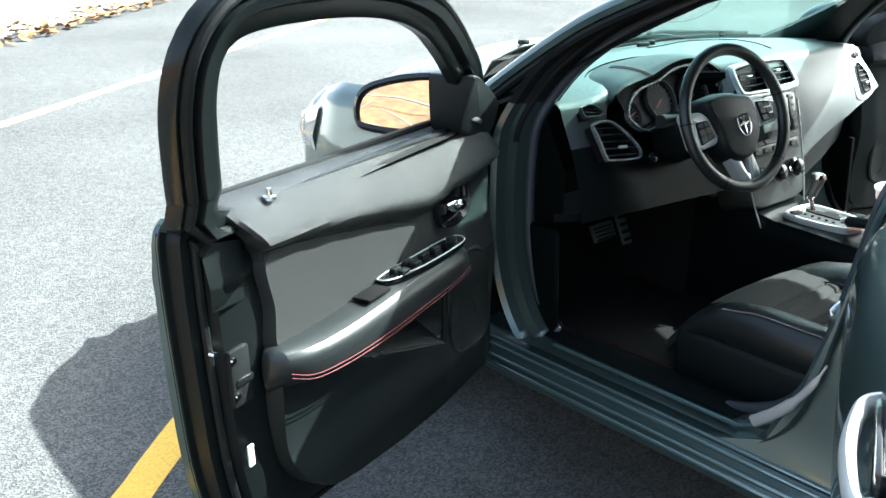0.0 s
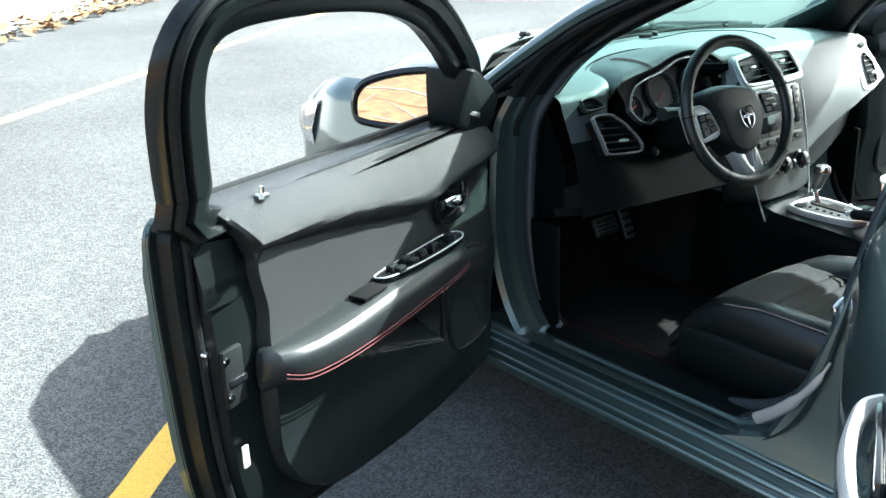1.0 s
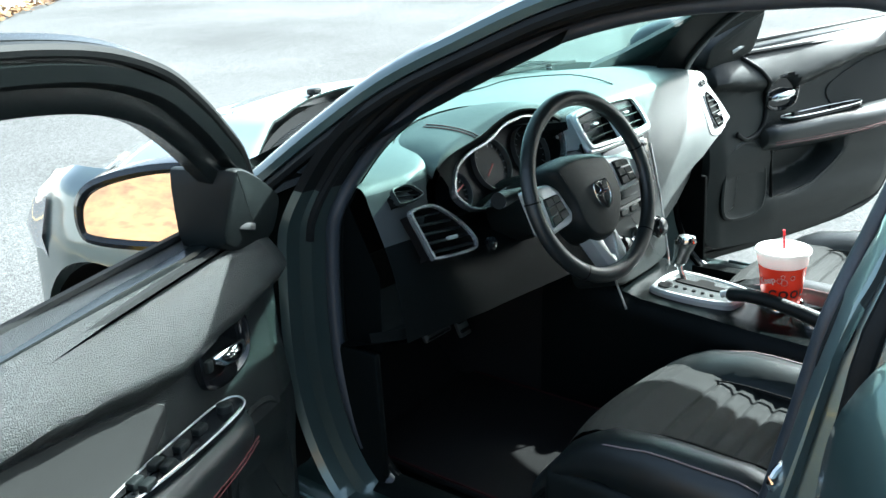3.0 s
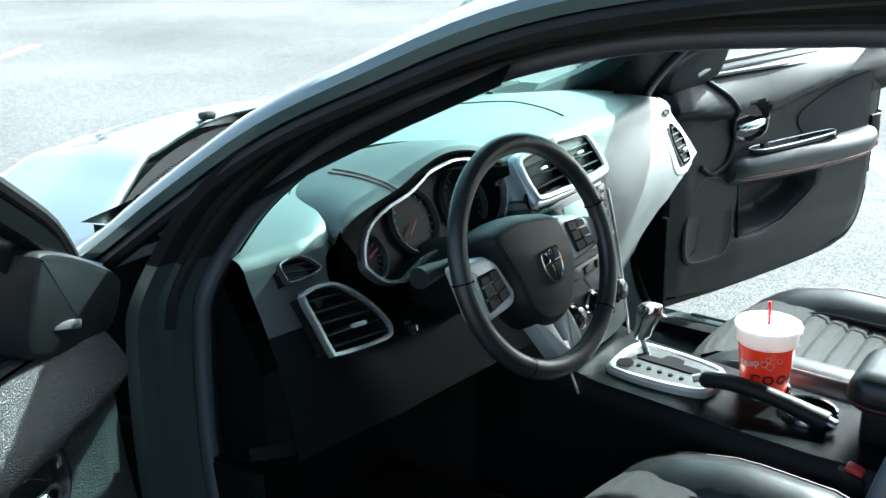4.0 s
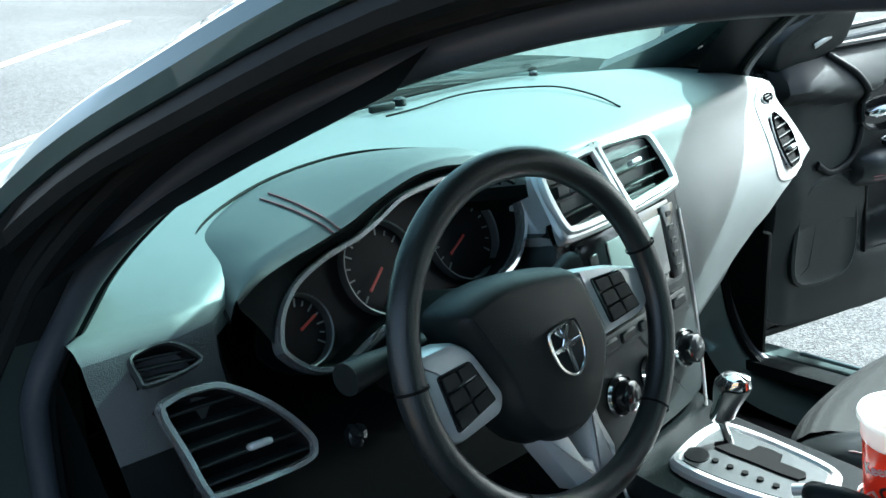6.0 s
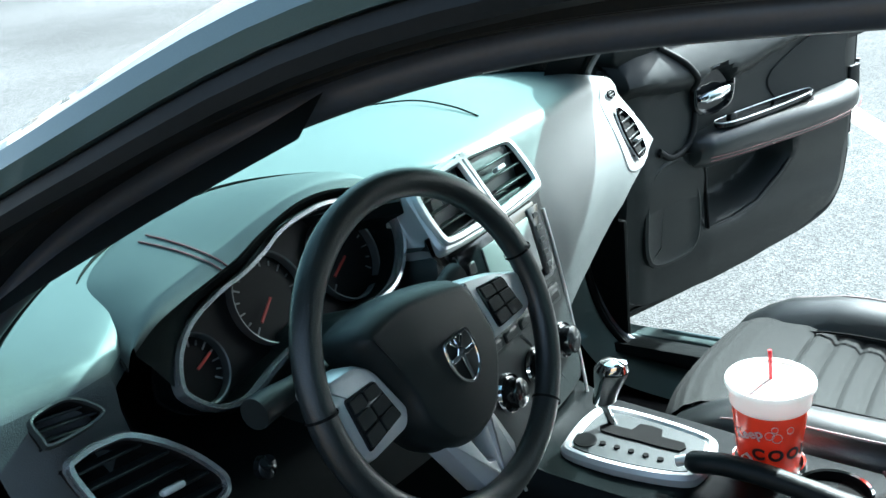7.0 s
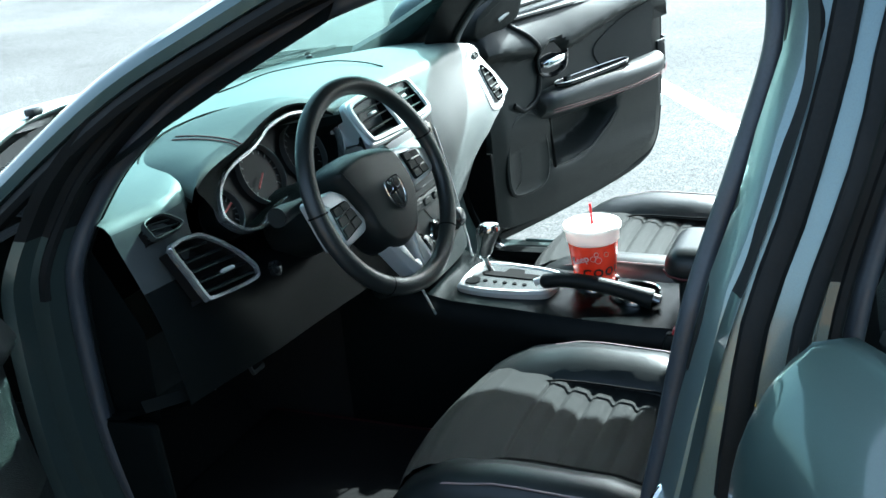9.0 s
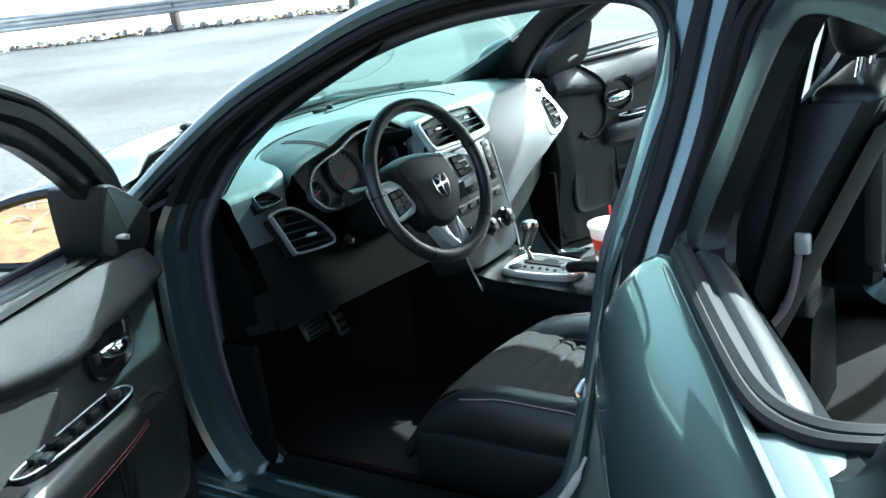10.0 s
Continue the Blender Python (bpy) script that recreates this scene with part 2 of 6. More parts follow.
def rbox(size, centre=(0, 0, 0), r=0.01, seg=2, turn=None):
    """A box with rounded edges."""
    bm = bmesh.new()
    bmesh.ops.create_cube(bm, size=1, matrix=Matrix.Diagonal((*size, 1)))
    if r:
        bmesh.ops.bevel(bm, geom=bm.edges[:], offset=min(r, 0.49 * min(size)), segments=seg, affect="EDGES", profile=0.5)
    m = Matrix.Translation(centre)
    if turn:
        m = m @ Euler([radians(a) for a in turn]).to_matrix().to_4x4()
    bm.transform(m)
    return bm


def slab(outline, depth, m=None, bevel=0.0, seg=2):
    """A flat plate: an outline in (a, b), thick in c from 0 to depth, laid by the matrix m."""
    bm = bmesh.new()
    lo = [bm.verts.new((a, b, 0)) for a, b in outline]
    hi = [bm.verts.new((a, b, depth)) for a, b in outline]
    top = bm.faces.new(hi)
    bm.faces.new(lo[::-1])
    n = len(outline)
    for i in range(n):
        bm.faces.new((lo[i], lo[(i + 1) % n], hi[(i + 1) % n], hi[i]))
    if bevel:
        bmesh.ops.bevel(bm, geom=list(top.edges), offset=bevel, segments=seg, affect="EDGES", profile=0.5)
    bmesh.ops.recalc_face_normals(bm, faces=bm.faces)
    if m is not None:
        bm.transform(m)
    return bm


def ringband(outer, inner, depth, m=None):
    """A flat frame between two outlines of one length, thick in c, with a rounded face."""
    def row(o, c):
        return [(a, b, c) for a, b in o]
    mid_o = [(a * 0.8 + c * 0.2, b * 0.8 + d * 0.2) for (a, b), (c, d) in zip(outer, inner)]
    mid_i = [(a * 0.2 + c * 0.8, b * 0.2 + d * 0.8) for (a, b), (c, d) in zip(outer, inner)]
    bm = loft([row(outer, 0), row(outer, depth * 0.6), row(mid_o, depth), row(mid_i, depth), row(inner, depth * 0.6), row(inner, 0)],
              around=True, along=True)
    if m is not None:
        bm.transform(m)
    return bm


def disc(radius, depth, m=None, seg=28, bevel=0.0):
    return slab([(radius * math.cos(2 * math.pi * k / seg), radius * math.sin(2 * math.pi * k / seg)) for k in range(seg)], depth, m, bevel)


def turned(profile, m=None, seg=32):
    """A turned body: (radius, height) rows about the z axis."""
    bm = loft([[(r * math.cos(2 * math.pi * k / seg), r * math.sin(2 * math.pi * k / seg), h) for k in range(seg)] for r, h in profile], around=True)
    if m is not None:
        bm.transform(m)
    return bm


def join(*bms):
    """Several loose pieces of one part as one mesh."""
    out = bmesh.new()
    for b in bms:
        me = bpy.data.meshes.new("piece")
        b.to_mesh(me)
        b.free()
        out.from_mesh(me)
        bpy.data.meshes.remove(me)
    return out


def frame_of(origin, right, up):
    """The matrix that lays (a, b, c) along right, up and towards the viewer."""
    r = Vector(right).normalized()
    u = (Vector(up) - r * r.dot(Vector(up))).normalized()
    return Matrix.Translation(origin) @ Matrix((r, u, r.cross(u))).transposed().to_4x4()


def fillet(points, r, n=3):
    """A polygon with its corners rounded by about r."""
    out, m = [], len(points)
    for i in range(m):
        a, b, c = Vector(points[i - 1]), Vector(points[i]), Vector(points[(i + 1) % m])
        p = b + (a - b).normalized() * min(r, (a - b).length * 0.45)
        q = b + (c - b).normalized() * min(r, (c - b).length * 0.45)
        for k in range(n + 1):
            t = k / n
            v = p * (1 - t) ** 2 + b * 2 * t * (1 - t) + q * t * t
            out.append((v.x, v.y))
    return out


def inset(outline, d):
    """The outline drawn in by d (out: minus)."""
    n = len(outline)
    area = sum(outline[i - 1][0] * outline[i][1] - outline[i][0] * outline[i - 1][1] for i in range(n))
    s = 1 if area > 0 else -1
    out = []
    for i in range(n):
        (ax, ay), (bx, by), (cx, cy) = outline[i - 1], outline[i], outline[(i + 1) % n]
        t = Vector((cx - ax, cy - ay)).normalized()
        out.append((bx - t.y * d * s, by + t.x * d * s))
    return out


FLIP = [False]


def part(name, bm, material, parent=None, label="", kind="", category="", shade=True, m=None):
    """One mesh object under a thing or a part."""
    if FLIP[0]:
        bm.transform(Matrix.Diagonal((-1, 1, 1, 1)))
        bmesh.ops.reverse_faces(bm, faces=bm.faces)
    me = bpy.data.meshes.new(name)
    bm.to_mesh(me)
    bm.free()
    for k in material if isinstance(material, (list, tuple)) else [material]:
        me.materials.append(k)
    if shade:
        me.shade_smooth()
        me.set_sharp_from_angle(angle=radians(38))
    ob = new(name, me)
    while parent is not None and parent.parent is not None and parent.parent.parent is not None:
        parent = parent.parent
    if parent is not None:
        ob.parent = parent
    if m is not None:
        ob.matrix_basis = m
    if label or kind or category:
        tagged(ob, label, category, "", kind)
    return ob


def thick(ob, d, offset=-1.0):
    s = ob.modifiers.new("thickness", "SOLIDIFY")
    s.thickness, s.offset = d, offset
    return ob


def soft(ob, levels=2):
    s = ob.modifiers.new("smooth", "SUBSURF")
    s.levels = s.render_levels = levels
    return ob


def lerp(table, x):
    """A value between the rows (x, value) of a table."""
    if x <= table[0][0]:
        return table[0][1]
    for (a, p), (b, q) in zip(table, table[1:]):
        if x <= b:
            t = (x - a) / (b - a)
            t = t * t * (3 - 2 * t) * 0.5 + t * 0.5
            return p + (q - p) * t
    return table[-1][1]


# ---- the ground ----
def ground_z(x, y):
    return 0.02 + 0.022 * y


def ground():
    bm = bmesh.new()
    steps = [-1500, -300, -80, -30, -12, -6, -3, -1.5, 0, 1.5, 3, 6, 12, 30, 80, 300, 1500]
    rows = [[(x, y, ground_z(x, max(-60, min(60, y)))) for x in steps] for y in steps]
    bm = loft(rows)
    part("ground", bm, ASPHALT, None, "sunlit pale grey worn asphalt of a parking lot", "structure", "asphalt")


def stripe(a, b, width, material, label):
    """A painted line on the asphalt, with worn edges."""
    a, b = Vector(a), Vector(b)
    d = (b - a).normalized()
    s = Vector((-d.y, d.x)) * width / 2
    n = 40
    rows = []
    for i in range(n + 1):
        p = a + (b - a) * i / n
        e1, e2 = 1 + random.uniform(-0.06, 0.06), 1 + random.uniform(-0.06, 0.06)
        q1, q2 = p + s * e1, p - s * e2
        rows.append([(q1.x, q1.y, ground_z(*q1) + 0.002), (q2.x, q2.y, ground_z(*q2) + 0.002)])
    part("parking_line", loft(rows), material, None, label, "structure", "parking line", shade=False)


ground()


# ---- the car: body ----
car = new("car")
tagged(car, "dark grey-green sedan parked with its doors wide open", "car")

# the opening of the front door in side view: (y, z), from the foot of the front pillar round by the roof and the centre pillar to the sill
APERTURE = [(0.04, 0.37), (0.10, 0.44), (0.135, 0.56), (0.145, 0.74), (0.13, 0.90), (0.075, 1.01), (-0.04, 1.118), (-0.17, 1.189), (-0.32, 1.245),
            (-0.46, 1.277), (-0.62, 1.292), (-0.76, 1.295), (-0.835, 1.265), (-0.85, 1.20), (-0.82, 1.08), (-0.775, 0.93), (-0.735, 0.74),
            (-0.695, 0.57), (-0.645, 0.455), (-0.55, 0.39), (-0.40, 0.355), (-0.18, 0.345), (-0.04, 0.35)]
# the rear door's opening
APERTURE_REAR = [(-0.97, 0.40), (-0.955, 0.60), (-0.965, 0.90), (-1.03, 1.15), (-1.065, 1.265), (-1.17, 1.305), (-1.5, 1.30), (-1.78, 1.25), (-1.98, 1.12), (-2.0, 0.98),
                 (-1.86, 0.86), (-1.72, 0.68), (-1.62, 0.50), (-1.5, 0.38), (-1.3, 0.345), (-1.1, 0.35)]


def side_x(z):
    """How far out the body side stands at a height (left side: minus)."""
    return -lerp([(0.2, 0.80), (0.35, 0.815), (0.6, 0.825), (0.9, 0.815), (1.02, 0.775), (1.2, 0.715), (1.33, 0.655), (1.42, 0.60)], z)


def ring(outline, out, dx):
    """The outline pushed outwards in side view by out, and inwards to the cabin by dx."""
    pts = inset([tuple(q) for q in outline], -out)
    if 0.03 < out < 0.2 and dx < 0.1:
        pts = [(y, max(z, 0.352)) for y, z in pts]
    return [(side_x(z) + dx, y, z) for y, z in pts]


def body_side(side):
    FLIP[0] = side > 0
    curve = [(q.x, q.y) for q in smooth([(a, b, 0) for a, b in APERTURE], 9, True)]
    rear = [(q.x, q.y) for q in smooth([(a, b, 0) for a, b in APERTURE_REAR], 9, True)]
    for name, c in (("front_door_frame", curve), ("rear_door_frame", rear)):
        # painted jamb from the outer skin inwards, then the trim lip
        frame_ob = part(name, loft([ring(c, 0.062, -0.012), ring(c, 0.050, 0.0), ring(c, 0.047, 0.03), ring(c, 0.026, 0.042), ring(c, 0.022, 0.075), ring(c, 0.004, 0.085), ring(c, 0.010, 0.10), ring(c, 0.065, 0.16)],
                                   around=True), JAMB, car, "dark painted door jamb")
        frame_ob.data.materials.append(RUBBER)
        for f in frame_ob.data.polygons:
            if f.center.z > 0.97:
                f.material_index = 1
        seal = [Vector(q) for q in ring(c, 0.014, 0.086)]
        part("door_seal", tube(seal, 0.014, 10, True, up=(1, 0, 0)), SEAL, frame_ob, "slate-grey rubber door seal")
        part("seal_lip", tube([Vector(q) for q in ring(c, 0.012, 0.102)], 0.009, 8, True, up=(1, 0, 0)), LOWER, frame_ob, "black trim lip inside the seal")
        top_part = [k for k, q in enumerate(c) if q[1] > 0.86]
        part("channel_seal", tube([Vector(ring(c, 0.034, 0.045)[k]) for k in top_part], 0.010, 8, up=(1, 0, 0)), RUBBER, frame_ob, "black rubber channel seal")
        part("gutter_seal", loft([[r[k] for k in top_part] for r in (ring(c, 0.074, 0.03), ring(c, 0.068, 0.004), ring(c, 0.055, 0.0))]), RUBBER, frame_ob, "black rubber gutter strip")
        lower = [(x, y, z) for x, y, z in ring(c, 0.040, 0.016) if z < 0.46]
        lower.sort(key=lambda q: -q[1])
        if name == "front_door_frame":
            part("jamb_bead", tube([Vector(q) + Vector((0, 0, 0.012)) for q in lower if q[1] < 0.0][::3], 0.005, 8, up=(1, 0, 0)), RIDGE_GLINT, frame_ob, "weld bead along the sill, its highlight put into the colour")
    # sill: a lipped rocker panel under both doors
    prof = [(-0.70, 0.36), (-0.735, 0.362), (-0.752, 0.350), (-0.78, 0.348), (-0.80, 0.345), (-0.812, 0.332), (-0.836, 0.328), (-0.852, 0.314), (-0.862, 0.290), (-0.872, 0.280), (-0.868, 0.254), (-0.83, 0.225), (-0.74, 0.20)]
    rows = []
    for k in range(25):
        y = 0.27 - k * (2.0 / 24)
        rows.append([(x, y, z) for x, z in prof])
    sill = part("sill", loft(rows), PAINT, car, "dark painted door sill with ribbed scuff steps")
    cover = [[(x, y, z + 0.005) for x, z in ((-0.69, 0.345), (-0.70, 0.362), (-0.725, 0.366), (-0.752, 0.357), (-0.768, 0.352))] for y in (0.10, -0.15, -0.45, -0.62)]
    part("sill_cover", loft(cover), LOWER, sill, "black plastic sill cover")
    # centre pillar: skin between the two openings
    rows = []
    for k in range(15):
        z = 0.30 + k * (1.34 - 0.30) / 14
        yf = lerp([(0.30, -0.42), (0.335, -0.55), (0.36, -0.63), (0.45, -0.67), (0.57, -0.725), (0.74, -0.77), (0.93, -0.812), (1.08, -0.855), (1.21, -0.888), (1.34, -0.895)], z)
        yr = lerp([(0.30, -1.20), (0.36, -1.0), (0.6, -0.90), (0.9, -0.905), (1.15, -0.968), (1.34, -1.0)], z)
        x = side_x(z) - 0.032 * max(0, (0.40 - z) / 0.10)
        rows.append([(x + 0.045, yf + 0.012, z), (x + 0.012, yf, z), (x, yf - 0.012, z), (x - 0.002, (yf + yr) / 2, z), (x, yr + 0.012, z), (x + 0.012, yr, z), (x + 0.05, yr - 0.01, z)])
    pillar = part("centre_pillar", loft(rows), PILLAR, car, "painted centre pillar with rubber seals, reflected light put into its colour")
    for off, w in ((0.50, 0.014), (0.97, 0.010)):
        pts = []
        for k in range(13):
            z = 0.74 + k * 0.6 / 12
            yf = lerp([(0.57, -0.725), (0.74, -0.77), (0.93, -0.812), (1.08, -0.855), (1.21, -0.888), (1.34, -0.895)], z)
            yr = lerp([(0.36, -1.0), (0.6, -0.90), (0.9, -0.905), (1.15, -0.968), (1.34, -1.0)], z)
            pts.append((side_x(z) - 0.006, yf + (yr - yf) * off, z))
        part("pillar_seal", tube(pts, w, 8, flat=0.7, up=(1, 0, 0)), RUBBER, pillar, "black rubber strip")
    trim_rows = []
    for k in range(12):
        z = 0.36 + k * (1.30 - 0.36) / 11
        x = side_x(z) + 0.16
        yc = lerp([(0.36, -0.86), (0.74, -0.88), (1.08, -0.95), (1.34, -0.99)], z)
        trim_rows.append([(x - 0.05, yc + 0.06, z), (x, yc + 0.03, z), (x + 0.012, yc, z), (x, yc - 0.09, z), (x - 0.05, yc - 0.11, z)])
    part("pillar_trim", loft(trim_rows), BLACK, pillar, "black plastic pillar cover")
    groove = []
    # roof rail and front pillar: skin from the opening's upper edge to the windshield and the roof edge
    rows = []
    for y, z in [(0.42, 0.928), (0.30, 1.000), (0.16, 1.096), (0.0, 1.198), (-0.16, 1.270), (-0.32, 1.335), (-0.48, 1.372), (-0.70, 1.398), (-0.95, 1.41), (-1.2, 1.408), (-1.5, 1.38), (-1.75, 1.33), (-2.0, 1.24), (-2.2, 1.13)]:
        x0 = lerp([(0.95, -0.80), (1.10, -0.77), (1.25, -0.725), (1.36, -0.68), (1.42, -0.665)], z)
        k = min(1, max(0, (-y - 0.05) / 0.35))
        rows.append([(x0 + 0.020, y - 0.016, z - 0.032), (x0 + 0.002, y - 0.014, z - 0.030), (x0 - 0.002, y - 0.008, z - 0.018), (x0 + 0.004, y - 0.002, z - 0.007), (x0 + 0.026 + 0.014 * k, y + 0.006, z + 0.002 + 0.003 * k), (x0 + 0.048 + 0.037 * k, y + 0.010, z + 0.002 + 0.014 * k), (x0 + 0.062 + 0.063 * k, y + 0.012, z - 0.010 + 0.028 * k)])
        groove.append((x0 + 0.016, y - 0.022, z - 0.040))
    rows = [list(q) for q in zip(*[smooth([r[j] for r in rows], 4) for j in range(len(rows[0]))])]
    part("roof_rail", loft(rows), PAINT, car, "grey-green painted front pillar and roof rail")
    part("rail_seal", tube(smooth(groove, 3), 0.013, 8, up=(1, 0, 0)), RUBBER, car, "black rubber seal under the roof rail")
    # raised ridges of the sill, with the glint painted in by a lighter colour
    for x, z in ((-0.835, 0.332), (-0.848, 0.319), (-0.864, 0.297), (-0.873, 0.280)):
        part("sill_bead", tube([(x, 0.22, z), (x - 0.002, -0.4, z), (x - 0.006, -1.0, z), (x - 0.006, -1.7, z)], 0.0048, 8), RIDGE_GLINT, car, "painted sill ridge with its highlight put into the colour")
    # the sky's reflection on the pillar's foot, added as a bright strip
    foot = smooth([(-0.836, -0.620, 0.413), (-0.841, -0.665, 0.450), (-0.844, -0.705, 0.490), (-0.845, -0.745, 0.545), (-0.843, -0.772, 0.600)], 4)
    part("pillar_foot_glint", tube(foot, [0.013] * 4 + [0.012] * 5 + [0.008] * 5 + [0.003] * (len(foot) - 14), 8, flat=0.5, up=(1, 0, 0)), SATIN, car, "sky reflection at the pillar's foot, built as a satin strip")
    # inner cover of the front pillar
    rows = []
    for y, z in [(0.40, 0.965), (0.27, 1.02), (0.13, 1.09), (-0.01, 1.165), (-0.15, 1.235), (-0.28, 1.295)]:
        x0 = lerp([(0.95, -0.72), (1.10, -0.69), (1.25, -0.645), (1.36, -0.61)], z)
        rows.append([(x0 - 0.03, y - 0.05, z - 0.05), (x0 + 0.02, y - 0.035, z - 0.03), (x0 + 0.04, y - 0.005, z - 0.012), (x0 + 0.04, y + 0.03, z - 0.004), (x0 + 0.0, y + 0.04, z + 0.008)])
    part("pillar_cover", loft(rows), BLACK, car, "dark plastic front pillar cover")
    # front wing with the wheel arch
    axle_y, axle_z, arch = 0.73, 0.36, 0.395
    rows = []
    for k in range(45):
        y = 0.265 + k * (1.42 - 0.265) / 44
        d = abs(y - axle_y)
        low = axle_z + math.sqrt(max(arch * arch - d * d, 0)) if d < arch else 0.0
        low = max(low, 0.235 if y < axle_y else 0.26)
        top = lerp([(0.26, 0.962), (0.6, 0.958), (0.9, 0.942), (1.12, 0.895), (1.42, 0.75)], y)
        pull = lerp([(0.26, 0.0), (0.88, 0.0), (1.1, 0.05), (1.42, 0.24)], y)
        flare = 0.02 * math.exp(-((d - 0.36) / 0.12) ** 2) if d < 0.6 else 0
        col = []
        for j in range(11):
            t = j / 10
            z = low + (top - low) * t
            x = lerp([(0.2, 0.855), (0.5, 0.885), (0.75, 0.885), (0.9, 0.86), (0.96, 0.82)], z + (0.955 - top) * t) - pull
            if j == 10:
                x -= 0.02
            col.append((-(x + flare * (1 - t)), y, z))
        if d < arch:
            col.insert(0, (col[0][0] + 0.05, y, low + 0.012))
        else:
            col.insert(0, (col[0][0] + 0.05, y, low + 0.002))
        rows.append(col)
    wing = part("front_wing", loft(rows), PAINT, car, "grey-green painted front wing with a wheel arch")
    part("wheel_arch_liner", loft([[(x, axle_y + 0.385 * math.cos(a), axle_z + 0.385 * math.sin(a)) for a in (math.pi * k / 16 for k in range(17))] for x in (-0.85, -0.55)]), UNDER, wing)
    lamp = []
    for k in range(9):
        y = 1.0 + k * 0.045
        t = k / 8
        x = -0.887 + lerp([(0.26, 0.0), (0.88, 0.0), (1.1, 0.05), (1.42, 0.24)], y)
        lamp.append([(x - 0.004, y, 0.69 + 0.02 * t), (x - 0.010, y + 0.01, 0.77), (x + 0.016, y, 0.865 - 0.09 * t)])
    part("headlamp", loft(lamp), LAMPGLASS, wing, "clear headlamp lens")
    # wheel
    wheel = part("wheel", turned([(0.20, -0.10), (0.27, -0.115), (0.315, -0.10), (0.325, -0.06), (0.325, 0.06), (0.315, 0.10), (0.27, 0.115), (0.20, 0.10)], pose(-0.775, axle_y, axle_z, 0, 90, 0), 40), TYRE, car, "black tyre on an alloy wheel")
    rim = [turned([(0.205, -0.09), (0.21, -0.11), (0.195, -0.10), (0.185, -0.05), (0.18, 0.08)], pose(-0.775, axle_y, axle_z, 0, 90, 0), 40), disc(0.05, 0.02, pose(-0.86, axle_y, axle_z, 0, 90, 0))]
    for k in range(5):
        rim.append(rbox((0.03, 0.05, 0.19), (0, 0, 0), 0.012).copy())
        rim[-1].transform(pose(-0.85, axle_y, axle_z, 72 * k, 0, 0) @ Matrix.Translation((0, 0, 0.11)))
    part("rim", join(*rim), RIM, wheel, "silver alloy rim")
    # rear quarter, plain
    rows = []
    for y, top in ((-1.55, 0.36), (-1.66, 0.5), (-1.80, 0.82), (-2.06, 0.98), (-2.3, 1.02), (-2.7, 1.0), (-3.0, 0.95), (-3.12, 0.85)):
        pull = max(0, -(y + 2.6)) * 0.25
        rows.append([(-(0.86 - pull), y, 0.24), (-(0.885 - pull), y, 0.24 + (top - 0.24) * 0.4), (-(0.88 - pull), y, 0.24 + (top - 0.24) * 0.7), (-(0.82 - pull), y, top)])
    part("rear_wing", loft(rows), PAINT, car)
    FLIP[0] = False


